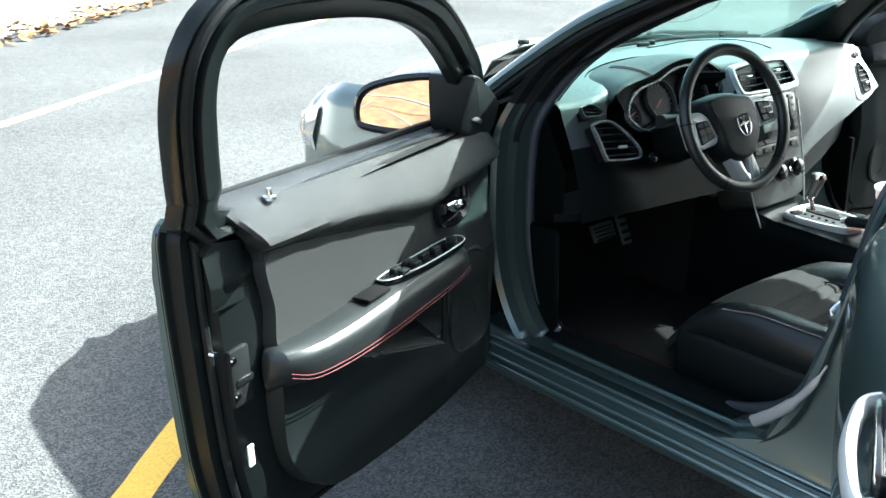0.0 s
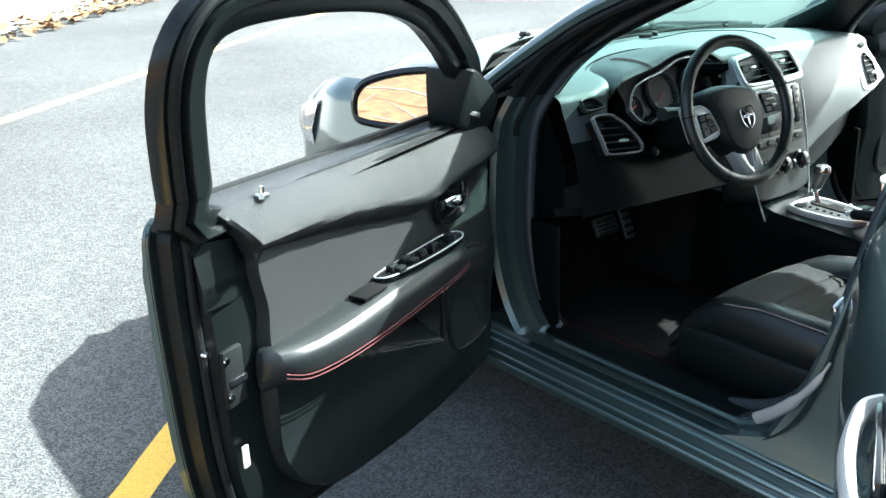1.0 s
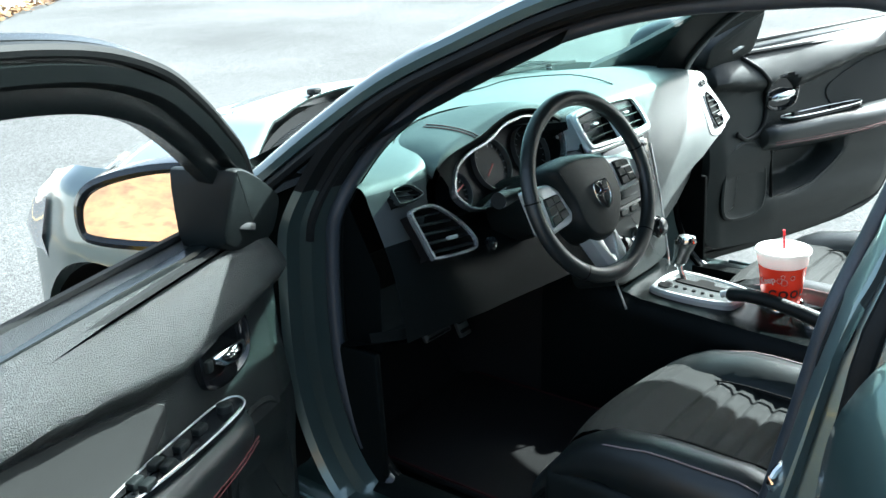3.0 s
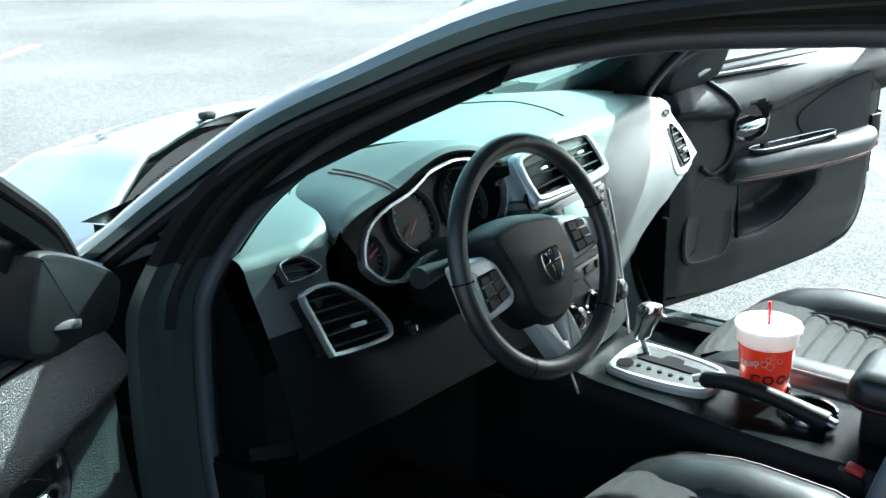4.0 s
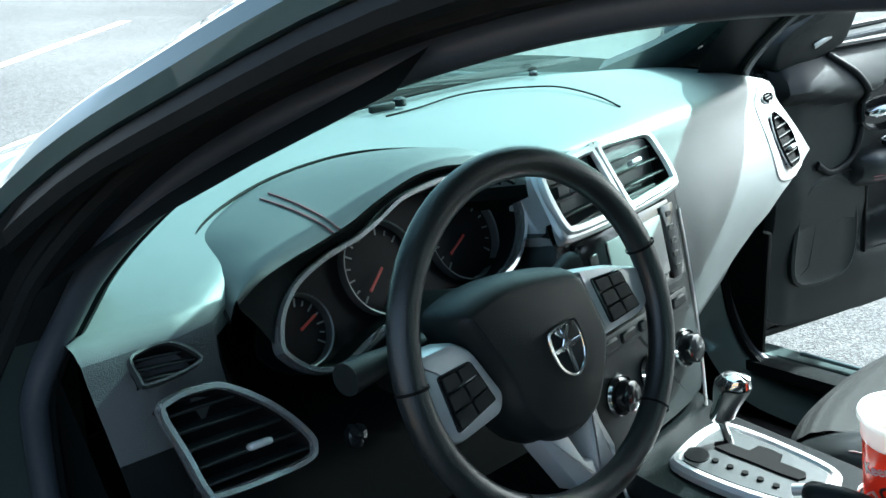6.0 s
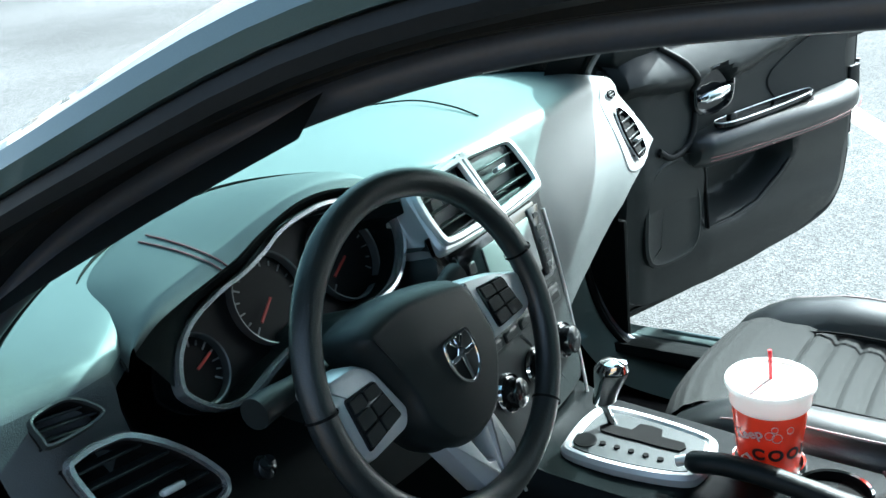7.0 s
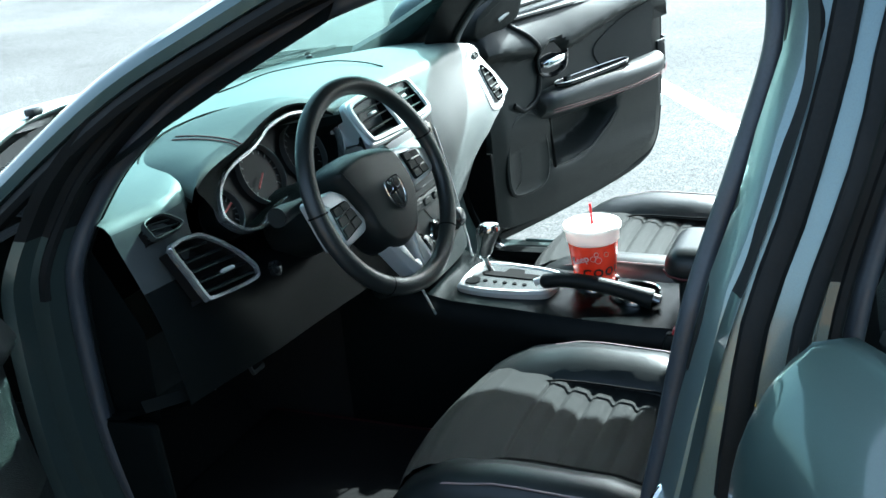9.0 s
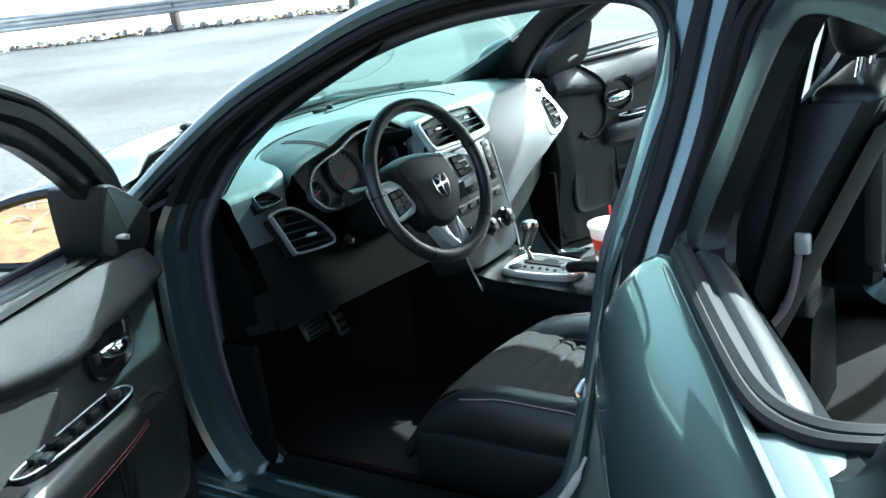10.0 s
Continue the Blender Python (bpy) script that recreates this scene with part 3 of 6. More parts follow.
def body():
    # bonnet: crowned, with two raised creases
    rows = []
    for k in range(21):
        t = k / 20
        y = 0.86 + t * 0.56
        top = lerp([(0.4, 0.99), (0.75, 0.995), (0.98, 0.982), (1.20, 0.94), (1.42, 0.845)], y)
        half = lerp([(0.4, 0.80), (0.9, 0.79), (1.2, 0.73), (1.42, 0.61)], y)
        edge = lerp([(0.4, 0.965), (0.75, 0.955), (1.0, 0.92), (1.2, 0.87), (1.42, 0.79)], y)
        row = []
        for j in range(33):
            s = -1 + 2 * j / 32
            a = abs(s)
            z = edge + (top - edge) * (1 - a ** 2.4)
            z += 0.012 * math.exp(-((a - 0.52) / 0.07) ** 2) * (1 - 0.5 * t)
            back = 0.55 * (a ** 1.6) * (1 - t) + 0.16 * a ** 3 * t
            row.append((s * half, y - back, z))
        rows.append(row)
    thick(part("bonnet", loft(rows), PAINT, car, "sunlit grey-green bonnet with two creases"), 0.012)
    for x, y in ((-0.11, 0.818), (0.36, 0.76)):
        part("washer_nozzle", rbox((0.03, 0.035, 0.018), (x, y + 0.012, 0.999), 0.006, turn=(-4, 0, 0)), BLACK, car, "small black washer nozzle")
    # bumper and grille
    rows = []
    for z, d in ((0.20, 0.0), (0.30, 0.06), (0.45, 0.09), (0.60, 0.075), (0.72, 0.04), (0.80, -0.02), (0.85, -0.10)):
        row = []
        for j in range(25):
            s = -1 + 2 * j / 24
            row.append((s * 0.80, 1.43 + d - 0.42 * abs(s) ** 2.6, z))
        rows.append(row)
    bumper = part("front_bumper", loft(rows), PAINT, car, "painted front bumper")
    part("grille", rbox((0.80, 0.03, 0.16), (0, 1.495, 0.62), 0.02), BLACK, bumper, "black grille")
    # cowl below the windshield, with louvres, and two wipers
    rows = []
    for k in range(25):
        s = 0.93 * (-1 + 2 * k / 24)
        y0 = 0.872 - 0.55 * abs(s) ** 1.6
        y1 = min(0.615 - 0.26 * s * s, y0 - 0.03)
        rows.append([(s * 0.78, y0, 0.955 - 0.02 * s * s), (s * 0.77, y0 - 0.02, 0.932 - 0.02 * s * s), (s * 0.76, y0 * 0.5 + y1 * 0.5, 0.938 - 0.02 * s * s), (s * 0.74, y1, 0.962 - 0.012 * s * s)])
    cowl = part("cowl", loft(rows), COWL, car, "black plastic cowl with louvres")
    for k in range(34):
        s = -0.92 + k * 0.2 / 33 * 3
        y0 = 0.6 * (0.872 - 0.55 * abs(s) ** 1.6) + 0.4 * (0.615 - 0.26 * s * s)
        part("louvre", rbox((0.008, 0.075, 0.010), (s * 0.765, y0, 0.944 - 0.02 * s * s), 0.0, turn=(0, 0, 20 * s)), RUBBER, cowl)
    for a, b in (((-0.60, 0.44, 0.985), (-0.02, 0.63, 1.003)), ((0.02, 0.66, 0.975), (0.60, 0.48, 0.99))):
        a, b = Vector(a), Vector(b)
        arm = part("wiper", tube([a, a.lerp(b, 0.5) + Vector((0, 0.01, 0.03)), b], 0.009, 8, flat=0.6), COWL, car, "black windshield wiper")
        part("wiper_blade", tube([a + Vector((0.02, -0.015, -0.004)), a.lerp(b, 0.5) + Vector((0, -0.012, 0.008)), b + Vector((0.05, -0.02, -0.004))], 0.007, 6), RUBBER, arm)
    # windshield
    rows = []
    for k in range(13):
        t = k / 12
        row = []
        for j in range(21):
            s = -1 + 2 * j / 20
            half = 0.695 + (0.565 - 0.695) * t
            yc = 0.60 + (-0.14 - 0.60) * t
            zc = 0.972 + 0.415 * t - 0.05 * math.sin(math.pi * t)
            drop = 0.25 * (1 - t) + 0.15 * t
            row.append((s * half, yc - drop * s * s, zc - 0.025 * s * s * (1 - t)))
        rows.append(row)
    glass = part("windshield", loft(rows), WINDSHIELD, car, "green-tinted windshield glass")
    band = [[(x, y - 0.004, z - 0.006) for x, y, z in r[2:-2]] for r in rows[10:]]
    part("windshield_band", loft(band), COWL, glass, "black band along the top of the windshield")
    # roof with its lining
    rows, lining = [], []
    for k in range(15):
        t = k / 14
        y = -0.115 - 1.635 * t
        top = lerp([(0, 1.393), (0.1, 1.42), (0.25, 1.442), (0.45, 1.455), (0.7, 1.44), (1, 1.385)], t)
        edge = lerp([(0, 1.345), (0.15, 1.378), (0.45, 1.42), (0.7, 1.415), (1, 1.34)], t)
        row, low = [], []
        for j in range(17):
            s = -1 + 2 * j / 16
            bow = 0.16 * s * s * max(0, 1 - 3 * t)
            row.append((s * (0.565 - 0.02 * t), y - bow, edge + (top - edge) * (1 - s * s)))
            low.append((s * 0.56, y - bow + 0.015, edge - 0.03 + (top - edge) * (1 - s * s) * 0.8))
        rows.append(row)
        lining.append(low)
    thick(part("roof", loft(rows), PAINT, car, "grey-green painted roof"), 0.01)
    thick(part("headliner", loft(lining), LINER, car, "cloth roof lining, made pale to bounce light into the cabin"), 0.008)
    # rear: window, boot, bumper, floor pan and bulkhead
    rows = [[(s * (0.57 + 0.07 * t), -1.74 - 0.62 * t + 0.10 * s * s * t, 1.36 - 0.34 * t) for s in (-1, -0.5, 0, 0.5, 1)] for t in (0, 0.5, 1)]
    part("rear_window", loft(rows), WINDSHIELD, car, "rear window glass")
    rows = [[(s * 0.80, y - 0.06 * (1 - s * s) * (1 if y < -2.6 else 0), z) for s in (-1, -0.6, 0, 0.6, 1)] for y, z in ((-2.34, 1.02), (-2.6, 1.03), (-2.98, 1.02), (-3.04, 0.9), (-3.1, 0.6), (-3.06, 0.25))]
    part("boot", loft(rows), PAINT, car)
    rows = [[(x, y, z) for x in (-0.74, -0.3, 0.3, 0.74)] for y, z in ((0.52, 0.62), (0.46, 0.42), (0.34, 0.30), (0.2, 0.27), (-1.1, 0.27), (-1.2, 0.30), (-2.2, 0.30), (-2.3, 0.95))]
    thick(part("floor_pan", loft(rows), CARPET, car, "black carpet floor"), 0.02, 1.0)
    rows = [[(0.045 + a * w, y, z) for a, z in ((-1.25, 0.27), (-1.05, h - 0.08), (-0.85, h), (0, h + 0.01), (0.85, h), (1.05, h - 0.08), (1.25, 0.27))] for y, w, h in ((0.52, 0.17, 0.60), (0.30, 0.16, 0.60), (0.06, 0.14, 0.585))]
    part("floor_tunnel", loft(rows, cap=True), CARPET, car, "black carpeted floor tunnel")
    part("bulkhead", rbox((1.42, 0.02, 0.50), (0, 0.56, 0.60), 0.0), UNDER, car)
    rows = [[(x, y, 0.21) for x in (-0.78, 0.78)] for y in (0.4, -3.0)]
    part("underside", loft(rows), UNDER, car)


body()
body_side(-1)
body_side(1)


# ---- the car: doors ----
# a door is drawn closed, from its hinge: u runs back along the door, w outwards, z up
def uw(u, w, z):
    return (-w, -u, z)


def curve2(points, n=5):
    return [(q.x, q.y) for q in smooth([(a, b, 0) for a, b in points], n, True)]


def door_ring(outline, grow, w):
    """The outline in (u, z), grown outwards, at the depth w (a number or a rule of u and z)."""
    return [uw(u, w(u, z) if callable(w) else w, z) for u, z in inset(outline, -grow)]


def frame_w(z):
    return -0.035 - 0.33 * max(0, z - 0.99)


FRONT_SHELL = [(0.0, 0.32), (0.0, 0.6), (0.0, 0.90), (0.05, 0.965), (0.30, 0.972), (0.7, 0.985), (1.0, 0.995), (1.09, 0.99), (1.105, 0.90), (1.10, 0.70),
               (1.085, 0.50), (1.04, 0.36), (0.92, 0.285), (0.6, 0.262), (0.25, 0.255), (0.06, 0.262)]
FRONT_GLASS = [(0.195, 0.985), (0.215, 1.055), (0.312, 1.132), (0.40, 1.19), (0.476, 1.23), (0.586, 1.265), (0.72, 1.287), (0.866, 1.297), (1.01, 1.295),
               (1.062, 1.27), (1.068, 1.21), (1.048, 1.13), (1.022, 1.05), (1.0, 0.997), (0.75, 0.992), (0.45, 0.986)]
REAR_SHELL = [(0.0, 0.34), (0.0, 0.6), (0.0, 0.90), (0.03, 0.985), (0.3, 0.995), (0.7, 1.005), (0.98, 1.01), (1.02, 0.96), (0.93, 0.84), (0.80, 0.66), (0.70, 0.46),
              (0.60, 0.33), (0.50, 0.285), (0.3, 0.262), (0.08, 0.262)]
REAR_GLASS = [(0.075, 1.0), (0.105, 1.12), (0.14, 1.22), (0.17, 1.27), (0.22, 1.295), (0.35, 1.30), (0.50, 1.29), (0.62, 1.24), (0.68, 1.17), (0.69, 1.08),
              (0.66, 1.02), (0.58, 1.003), (0.4, 1.0), (0.25, 0.995)]


def skin_grid(c, rule, nu=30, nz=40):
    """The outer sheet of a door inside its outline, folded in along the edges."""
    zs = [z for u, z in c]
    z0, z1 = min(zs), max(zs)
    rows = []
    for k in range(nz + 1):
        z = z0 + 0.0015 + (z1 - z0 - 0.003) * (0.5 - 0.5 * math.cos(math.pi * k / nz))
        cross = []
        for (ua, za), (ub, zb) in zip(c, c[1:] + c[:1]):
            if (za - z) * (zb - z) <= 0 and za != zb:
                cross.append(ua + (ub - ua) * (z - za) / (zb - za))
        a, b = min(cross), max(cross)
        row = [uw(a + 0.002, -0.004, z), uw(a, rule(a, z) * 0.75, z), uw(a + 0.006, rule(a, z) * 0.93, z)]
        row += [uw(u, rule(u, z), z) for u in (a + 0.018 + (b - a - 0.036) * j / nu for j in range(nu + 1))]
        row += [uw(b - 0.006, rule(b, z) * 0.93, z), uw(b, rule(b, z) * 0.75, z), uw(b - 0.002, -0.004, z)]
        rows.append(row)
    rows.insert(0, [uw(-y, -0.004, z) for x, y, z in rows[0]])
    rows.append([uw(-y, -0.004, z) for x, y, z in rows[-1]])
    return loft(rows)


def shell(name, outline, glass_line, label, panel_w, post, profile=None):
    """Outer skin, folded edge and inner metal of a door as its body, with the window frame."""
    c = curve2(outline, 4)
    us = [u for u, z in c]
    u0, u1 = min(us), max(us)

    def skin(u, z):
        if profile:
            return lerp(profile, z) * lerp([(0, 1.0), (0.25, 1.0), (0.6, 0.72), (1.0, 0.62)], u)
        return 0.022 * math.sin(math.pi * min(max((z - 0.2) / 0.85, 0), 1)) ** 0.7 + 0.006 * math.exp(-((z - 0.90) / 0.015) ** 2)
    rows = [door_ring(c, -0.16, panel_w), door_ring(c, -0.12, panel_w), door_ring(c, -0.065, panel_w + 0.012), door_ring(c, -0.05, -0.04),
            door_ring(c, -0.022, -0.034), door_ring(c, -0.016, -0.008), door_ring(c, -0.004, -0.006), door_ring(c, -0.001, 0.0)]
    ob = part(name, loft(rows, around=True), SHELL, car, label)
    part("outer_skin", skin_grid(c, skin), PAINT, ob, "dark grey-green painted outer skin")
    g = curve2(glass_line, 5)

    def wz(add):
        return lambda u, z: frame_w(z) + add

    def grown(d):
        # the frame is wide above and behind, and sinks into the door below
        out = inset(g, -d)
        return [(u, max(z, 0.965)) for u, z in out]

    def rowf(d, add):
        return [uw(u, frame_w(z) + add, z) for u, z in grown(d)]
    part("window_frame", loft([rowf(0.0, -0.03), rowf(0.012, -0.034), rowf(0.03, -0.032), rowf(0.036, -0.05), rowf(post * 0.62, -0.052), rowf(post * 0.66, -0.03), rowf(post * 0.92, -0.026), rowf(post, -0.012),
                               rowf(post, 0.004), rowf(post * 0.9, 0.010), rowf(0.02, 0.006), rowf(0.004, 0.0), rowf(0.0, -0.03)], around=True), FRAMEBLACK, ob, "gloss black window frame")
    seal = [Vector(uw(u, frame_w(z) - 0.036, z)) for u, z in grown(post * 0.80)]
    part("frame_seal", tube([q for q in seal], 0.009, 8, True, up=(1, 0, 0)), RUBBER, ob, "black rubber seal")
    return ob


def trim_panel(door, outline, wf, name="door_panel", label="", nu=34, nz=30, material=None, rise=0.0):
    """The inner cover inside an outline in (u, z): a grid that follows the rule wf, its rows rising along u."""
    c = curve2([(u, z - rise * u) for u, z in outline], 6)
    zs = [z for u, z in c]
    z0, z1 = min(zs), max(zs)

    def at(u, z, add=0.0):
        return uw(u, wf(u, z + rise * u) + add, z + rise * u)
    rows = []
    for k in range(nz + 1):
        z = z0 + 0.002 + (z1 - z0 - 0.004) * k / nz
        cross = []
        for (ua, za), (ub, zb) in zip(c, c[1:] + c[:1]):
            if (za - z) * (zb - z) <= 0 and za != zb:
                cross.append(ua + (ub - ua) * (z - za) / (zb - za))
        a, b = min(cross), max(cross)
        row = [at(a, z, 0.045), at(a + 0.004, z, 0.01)]
        row += [at(a + 0.012 + (b - a - 0.024) * j / nu, z) for j in range(nu + 1)]
        row += [at(b - 0.004, z, 0.01), at(b, z, 0.045)]
        rows.append(row)
    rows.insert(0, [(x - 0.05, y, z - 0.012) for x, y, z in rows[0]])
    rows.append([(-0.001 if name == "trim_panel" else x - 0.045, y, z + 0.006) for x, y, z in rows[-1]])
    return part(name, loft(rows), material or BLACK, door, label)


RIDGE = [(0.10, 0.86), (0.25, 0.84), (0.43, 0.823), (0.5, 0.838), (0.6, 0.862), (0.747, 0.889), (0.85, 0.903), (0.96, 0.91), (1.1, 0.915)]


def front_door(side):
    FLIP[0] = side > 0
    driver = side < 0
    door = shell("front_door", FRONT_SHELL, FRONT_GLASS, "open front door, dark outside with black and grey trim inside", -0.075, 0.088)
    door.matrix_basis = pose(-0.86 if driver else 0.895, 0.24, -0.015 if driver else 0, 0, 0, 69.0 * side)

    # the passenger's handle sits a little further back and higher
    du, dz = (0.0, 0.0) if driver else (0.085, 0.025)

    def wf(u, z):
        r = lerp(RIDGE, u)
        w = -0.092
        if z > r:
            t = min((z - r) / (0.964 + 0.036 * u - r), 1)
            w -= 0.034 * math.sin(math.pi / 2 * min(t / 0.28, 1)) - 0.060 * max(0, (t - 0.28) / 0.72) ** 1.4
        w -= 0.016 * math.exp(-((z - 0.62) / 0.10) ** 2)
        w -= 0.018 * math.exp(-((z - 0.42) / 0.07) ** 2) * (1 if u > 0.35 else max(0, (u - 0.15) / 0.2))
        w += 0.03 * max(0, (0.12 - u) / 0.12)
        # the open pocket below the armrest
        low = 0.495 + (u - 0.36) * 0.32 if driver else 0.47 + 0.10 * max(0, (u - 0.45) / 0.24) ** 2
        inside = min(1, max(0, (u - 0.335) / 0.02)) * min(1, max(0, (0.70 - u) / 0.04)) * min(1, max(0, (z - low) / 0.05)) * min(1, max(0, (0.665 - z) / 0.012))
        well = math.sqrt(((u - 0.288 - du) / 0.062) ** 2 + ((z - 0.816 - dz) / 0.046) ** 2)
        return w + 0.08 * inside + 0.032 * min(1, max(0, (1.0 - well) / 0.25))
    outline = [(0.06, 0.36), (0.055, 0.6), (0.058, 0.9), (0.07, 0.955), (0.11, 0.966), (0.25, 0.973), (0.5, 0.982), (0.8, 0.993), (0.985, 0.999), (1.005, 0.985), (0.965, 0.91), (0.935, 0.80),
               (0.935, 0.72), (0.955, 0.66), (0.955, 0.56), (0.93, 0.46), (0.85, 0.385), (0.75, 0.345), (0.45, 0.318), (0.2, 0.325)]
    panel = trim_panel(door, outline, wf, "trim_panel", "black grained plastic door panel", 60, 60, material=TRIM if driver else BLACK, rise=0.036)
    panel.data.materials.append(BLACK)
    for f in panel.data.polygons:
        if f.center.z < 0.655:
            f.material_index = 1
    # cloth insert
    ins = [(0.955, 0.902), (0.85, 0.899), (0.747, 0.884), (0.6, 0.857), (0.5, 0.832), (0.452, 0.816), (0.437, 0.80), (0.447, 0.775), (0.50, 0.742), (0.57, 0.722), (0.72, 0.712), (0.935, 0.705), (0.945, 0.80)]
    if not driver:
        ins = [(u + 0.4 * max(0, 0.8 - u), z) for u, z in ins]
    trim_panel(door, ins, lambda u, z: wf(u, z) - 0.004, "cloth_insert", "pale grey cloth insert" if driver else "dark grey cloth insert", 24, 12, CLOTH)
    # armrest: a padded shelf
    rows = []
    for u, ztop, zlow, reach in ((0.275, 0.695, 0.672, 0.015), (0.285, 0.715, 0.66, 0.05), (0.31, 0.727, 0.655, 0.068), (0.40, 0.735, 0.652, 0.076), (0.55, 0.735, 0.648, 0.080), (0.70, 0.728, 0.645, 0.082), (0.82, 0.724, 0.648, 0.080),
                                 (0.91, 0.726, 0.654, 0.07), (0.955, 0.728, 0.668, 0.05), (0.972, 0.72, 0.68, 0.02)):
        b = -0.085
        rows.append([uw(u, b, ztop + 0.004), uw(u, b - reach * 0.55, ztop + 0.004), uw(u, b - reach * 0.9, ztop - 0.004), uw(u, b - reach * 1.04, ztop - 0.02), uw(u, b - reach * 1.06, (ztop + zlow) / 2), uw(u, b - reach, zlow + 0.008), uw(u, b - reach * 0.8, zlow), uw(u, b, zlow - 0.03)])
    soft(part("armrest", loft(rows, cap=True), LEATHER, door, "black padded leather armrest"), 1)
    for dz in (0.0, 0.008):
        pts = []
        for u, zlow, reach in ((0.30, 0.664, 0.066), (0.40, 0.662, 0.080), (0.55, 0.658, 0.084), (0.70, 0.655, 0.086), (0.82, 0.657, 0.084), (0.91, 0.663, 0.074), (0.955, 0.678, 0.054)):
            pts.append(uw(u, -0.086 - reach, zlow + dz + 0.003))
        part("stitching", tube(smooth(pts, 4), 0.0011, 6), RED, door, "red stitching")
    # switch plate with window switches
    plate = [(0.305, -0.130), (0.315, -0.112), (0.36, -0.104), (0.50, -0.100), (0.60, -0.102), (0.625, -0.112), (0.60, -0.138), (0.50, -0.152), (0.38, -0.156), (0.325, -0.150)]
    pl = curve2(plate, 3)
    if not driver:
        pl = [(u * 1.25 - 0.03, w) for u, w in pl]
    sw = part("switch_plate", loft([[uw(u, w, 0.736) for u, w in pl], [uw(u, w, 0.745) for u, w in pl], [uw(u, w, 0.748) for u, w in inset(pl, 0.004)], [uw(u, w, 0.747) for u, w in inset(pl, 0.012)]], around=True, cap=True), GLOSSBLACK, door, "gloss black switch plate")
    part("plate_rim", tube([uw(u, w, 0.747) for u, w in pl], 0.0016, 6, True), SATIN, sw, "thin bright rim")
    for u in ((0.42, 0.47, 0.52, 0.57) if driver else (0.41,)):
        for w in ((-0.117, -0.138) if driver and u > 0.5 else (-0.127,)):
            part("window_switch", rbox((0.016, 0.026, 0.012), uw(u, w, 0.752), 0.003), BLACK, sw)
    if driver:
        part("mirror_knob", disc(0.013, 0.012, Matrix.Translation(uw(0.352, -0.13, 0.747)), 20, 0.003), BLACK, sw)
    # pull cup behind the switch plate
    part("pull_cup", rbox((0.042, 0.08, 0.008), uw(0.672, -0.125, 0.7375), 0.003), UNDER, door, "dark pull cup")
    # inner handle in its cup
    cup = curve2([(u + du, z + dz) for u, z in [(0.225, 0.775), (0.215, 0.82), (0.235, 0.858), (0.29, 0.873), (0.345, 0.868), (0.36, 0.84), (0.355, 0.79), (0.335, 0.768), (0.28, 0.76)]], 4)
    hc = part("handle_cup", loft([door_ring(cup, 0.006, -0.095), door_ring(cup, 0.004, -0.106), door_ring(cup, -0.002, -0.108), door_ring(cup, -0.006, -0.10), door_ring(cup, -0.015, -0.085)], around=True, cap=True), GLOSSBLACK, door, "black handle recess")
    part("door_handle", loft([[uw(u + du, w + 0.008 * math.cos(a), z + dz + h * math.sin(a)) for a in (2 * math.pi * k / 12 for k in range(12))]
                              for u, w, z, h in ((0.235, -0.100, 0.80, 0.006), (0.25, -0.112, 0.803, 0.014), (0.285, -0.120, 0.807, 0.015), (0.32, -0.118, 0.812, 0.013), (0.335, -0.108, 0.815, 0.006))], around=True, cap=True), CHROME, hc, "chrome inner door handle")
    part("lock_slot", rbox((0.01, 0.016, 0.02), uw(0.345 + du, -0.108, 0.81 + dz), 0.003), BLACK, hc)
    # map pocket and loudspeaker cover
    lip = [uw(u, -0.1, 0.49 + (u - 0.36) * 0.32 if driver else 0.47 + 0.10 * max(0, (u - 0.45) / 0.24) ** 2) for u in (0.345, 0.45, 0.55, 0.65, 0.69)]
    part("pocket_lip", tube([uw(0.34, -0.1, 0.64)] + lip, 0.005, 8), BLACK, door, "rounded lip of the door pocket")
    spk = curve2([(0.13, 0.44), (0.12, 0.55), (0.15, 0.66), (0.24, 0.685), (0.30, 0.63), (0.32, 0.52), (0.30, 0.44), (0.22, 0.42)], 4)
    part("loudspeaker_cover", loft([door_ring(spk, 0.004, -0.09), door_ring(spk, 0.002, -0.104), door_ring(spk, -0.006, -0.107), door_ring(spk, -0.012, -0.104), door_ring(spk, -0.05, -0.105)], around=True, cap=True), BLACK, door, "black loudspeaker cover")
    if not driver:
        # rounded front edge of the panel, and the joint above the loudspeaker
        edge_pts = [uw(u, wf(u, z) - 0.003, z) for u, z in ((0.20, 0.955), (0.24, 0.925), (0.262, 0.905), (0.285, 0.87), (0.302, 0.834), (0.31, 0.80), (0.308, 0.765), (0.295, 0.73), (0.272, 0.705), (0.215, 0.69), (0.175, 0.715))]
        part("edge_roll", tube(smooth(edge_pts, 3), 0.008, 10), RUBBER, door, "black rounded roll of trim")
        part("panel_joint", tube(smooth([uw(u, -0.106, z) for u, z in ((0.17, 0.706), (0.24, 0.69), (0.317, 0.68), (0.328, 0.644), (0.338, 0.56), (0.346, 0.47))], 4), 0.0035, 6), UNDER, door)
    if driver:
        part("lock_knob", turned([(0.013, 0.0), (0.012, 0.006), (0.006, 0.008), (0.005, 0.02), (0.0, 0.021)], Matrix.Translation(uw(0.90, -0.078, 0.992)), 14), CHROME, door, "small chrome lock knob")
    # latch, screws and a label on the rear edge
    latch = part("latch", rbox((0.014, 0.05, 0.11), uw(1.018, -0.074, 0.70), 0.005), RUBBER, door, "dark steel latch")
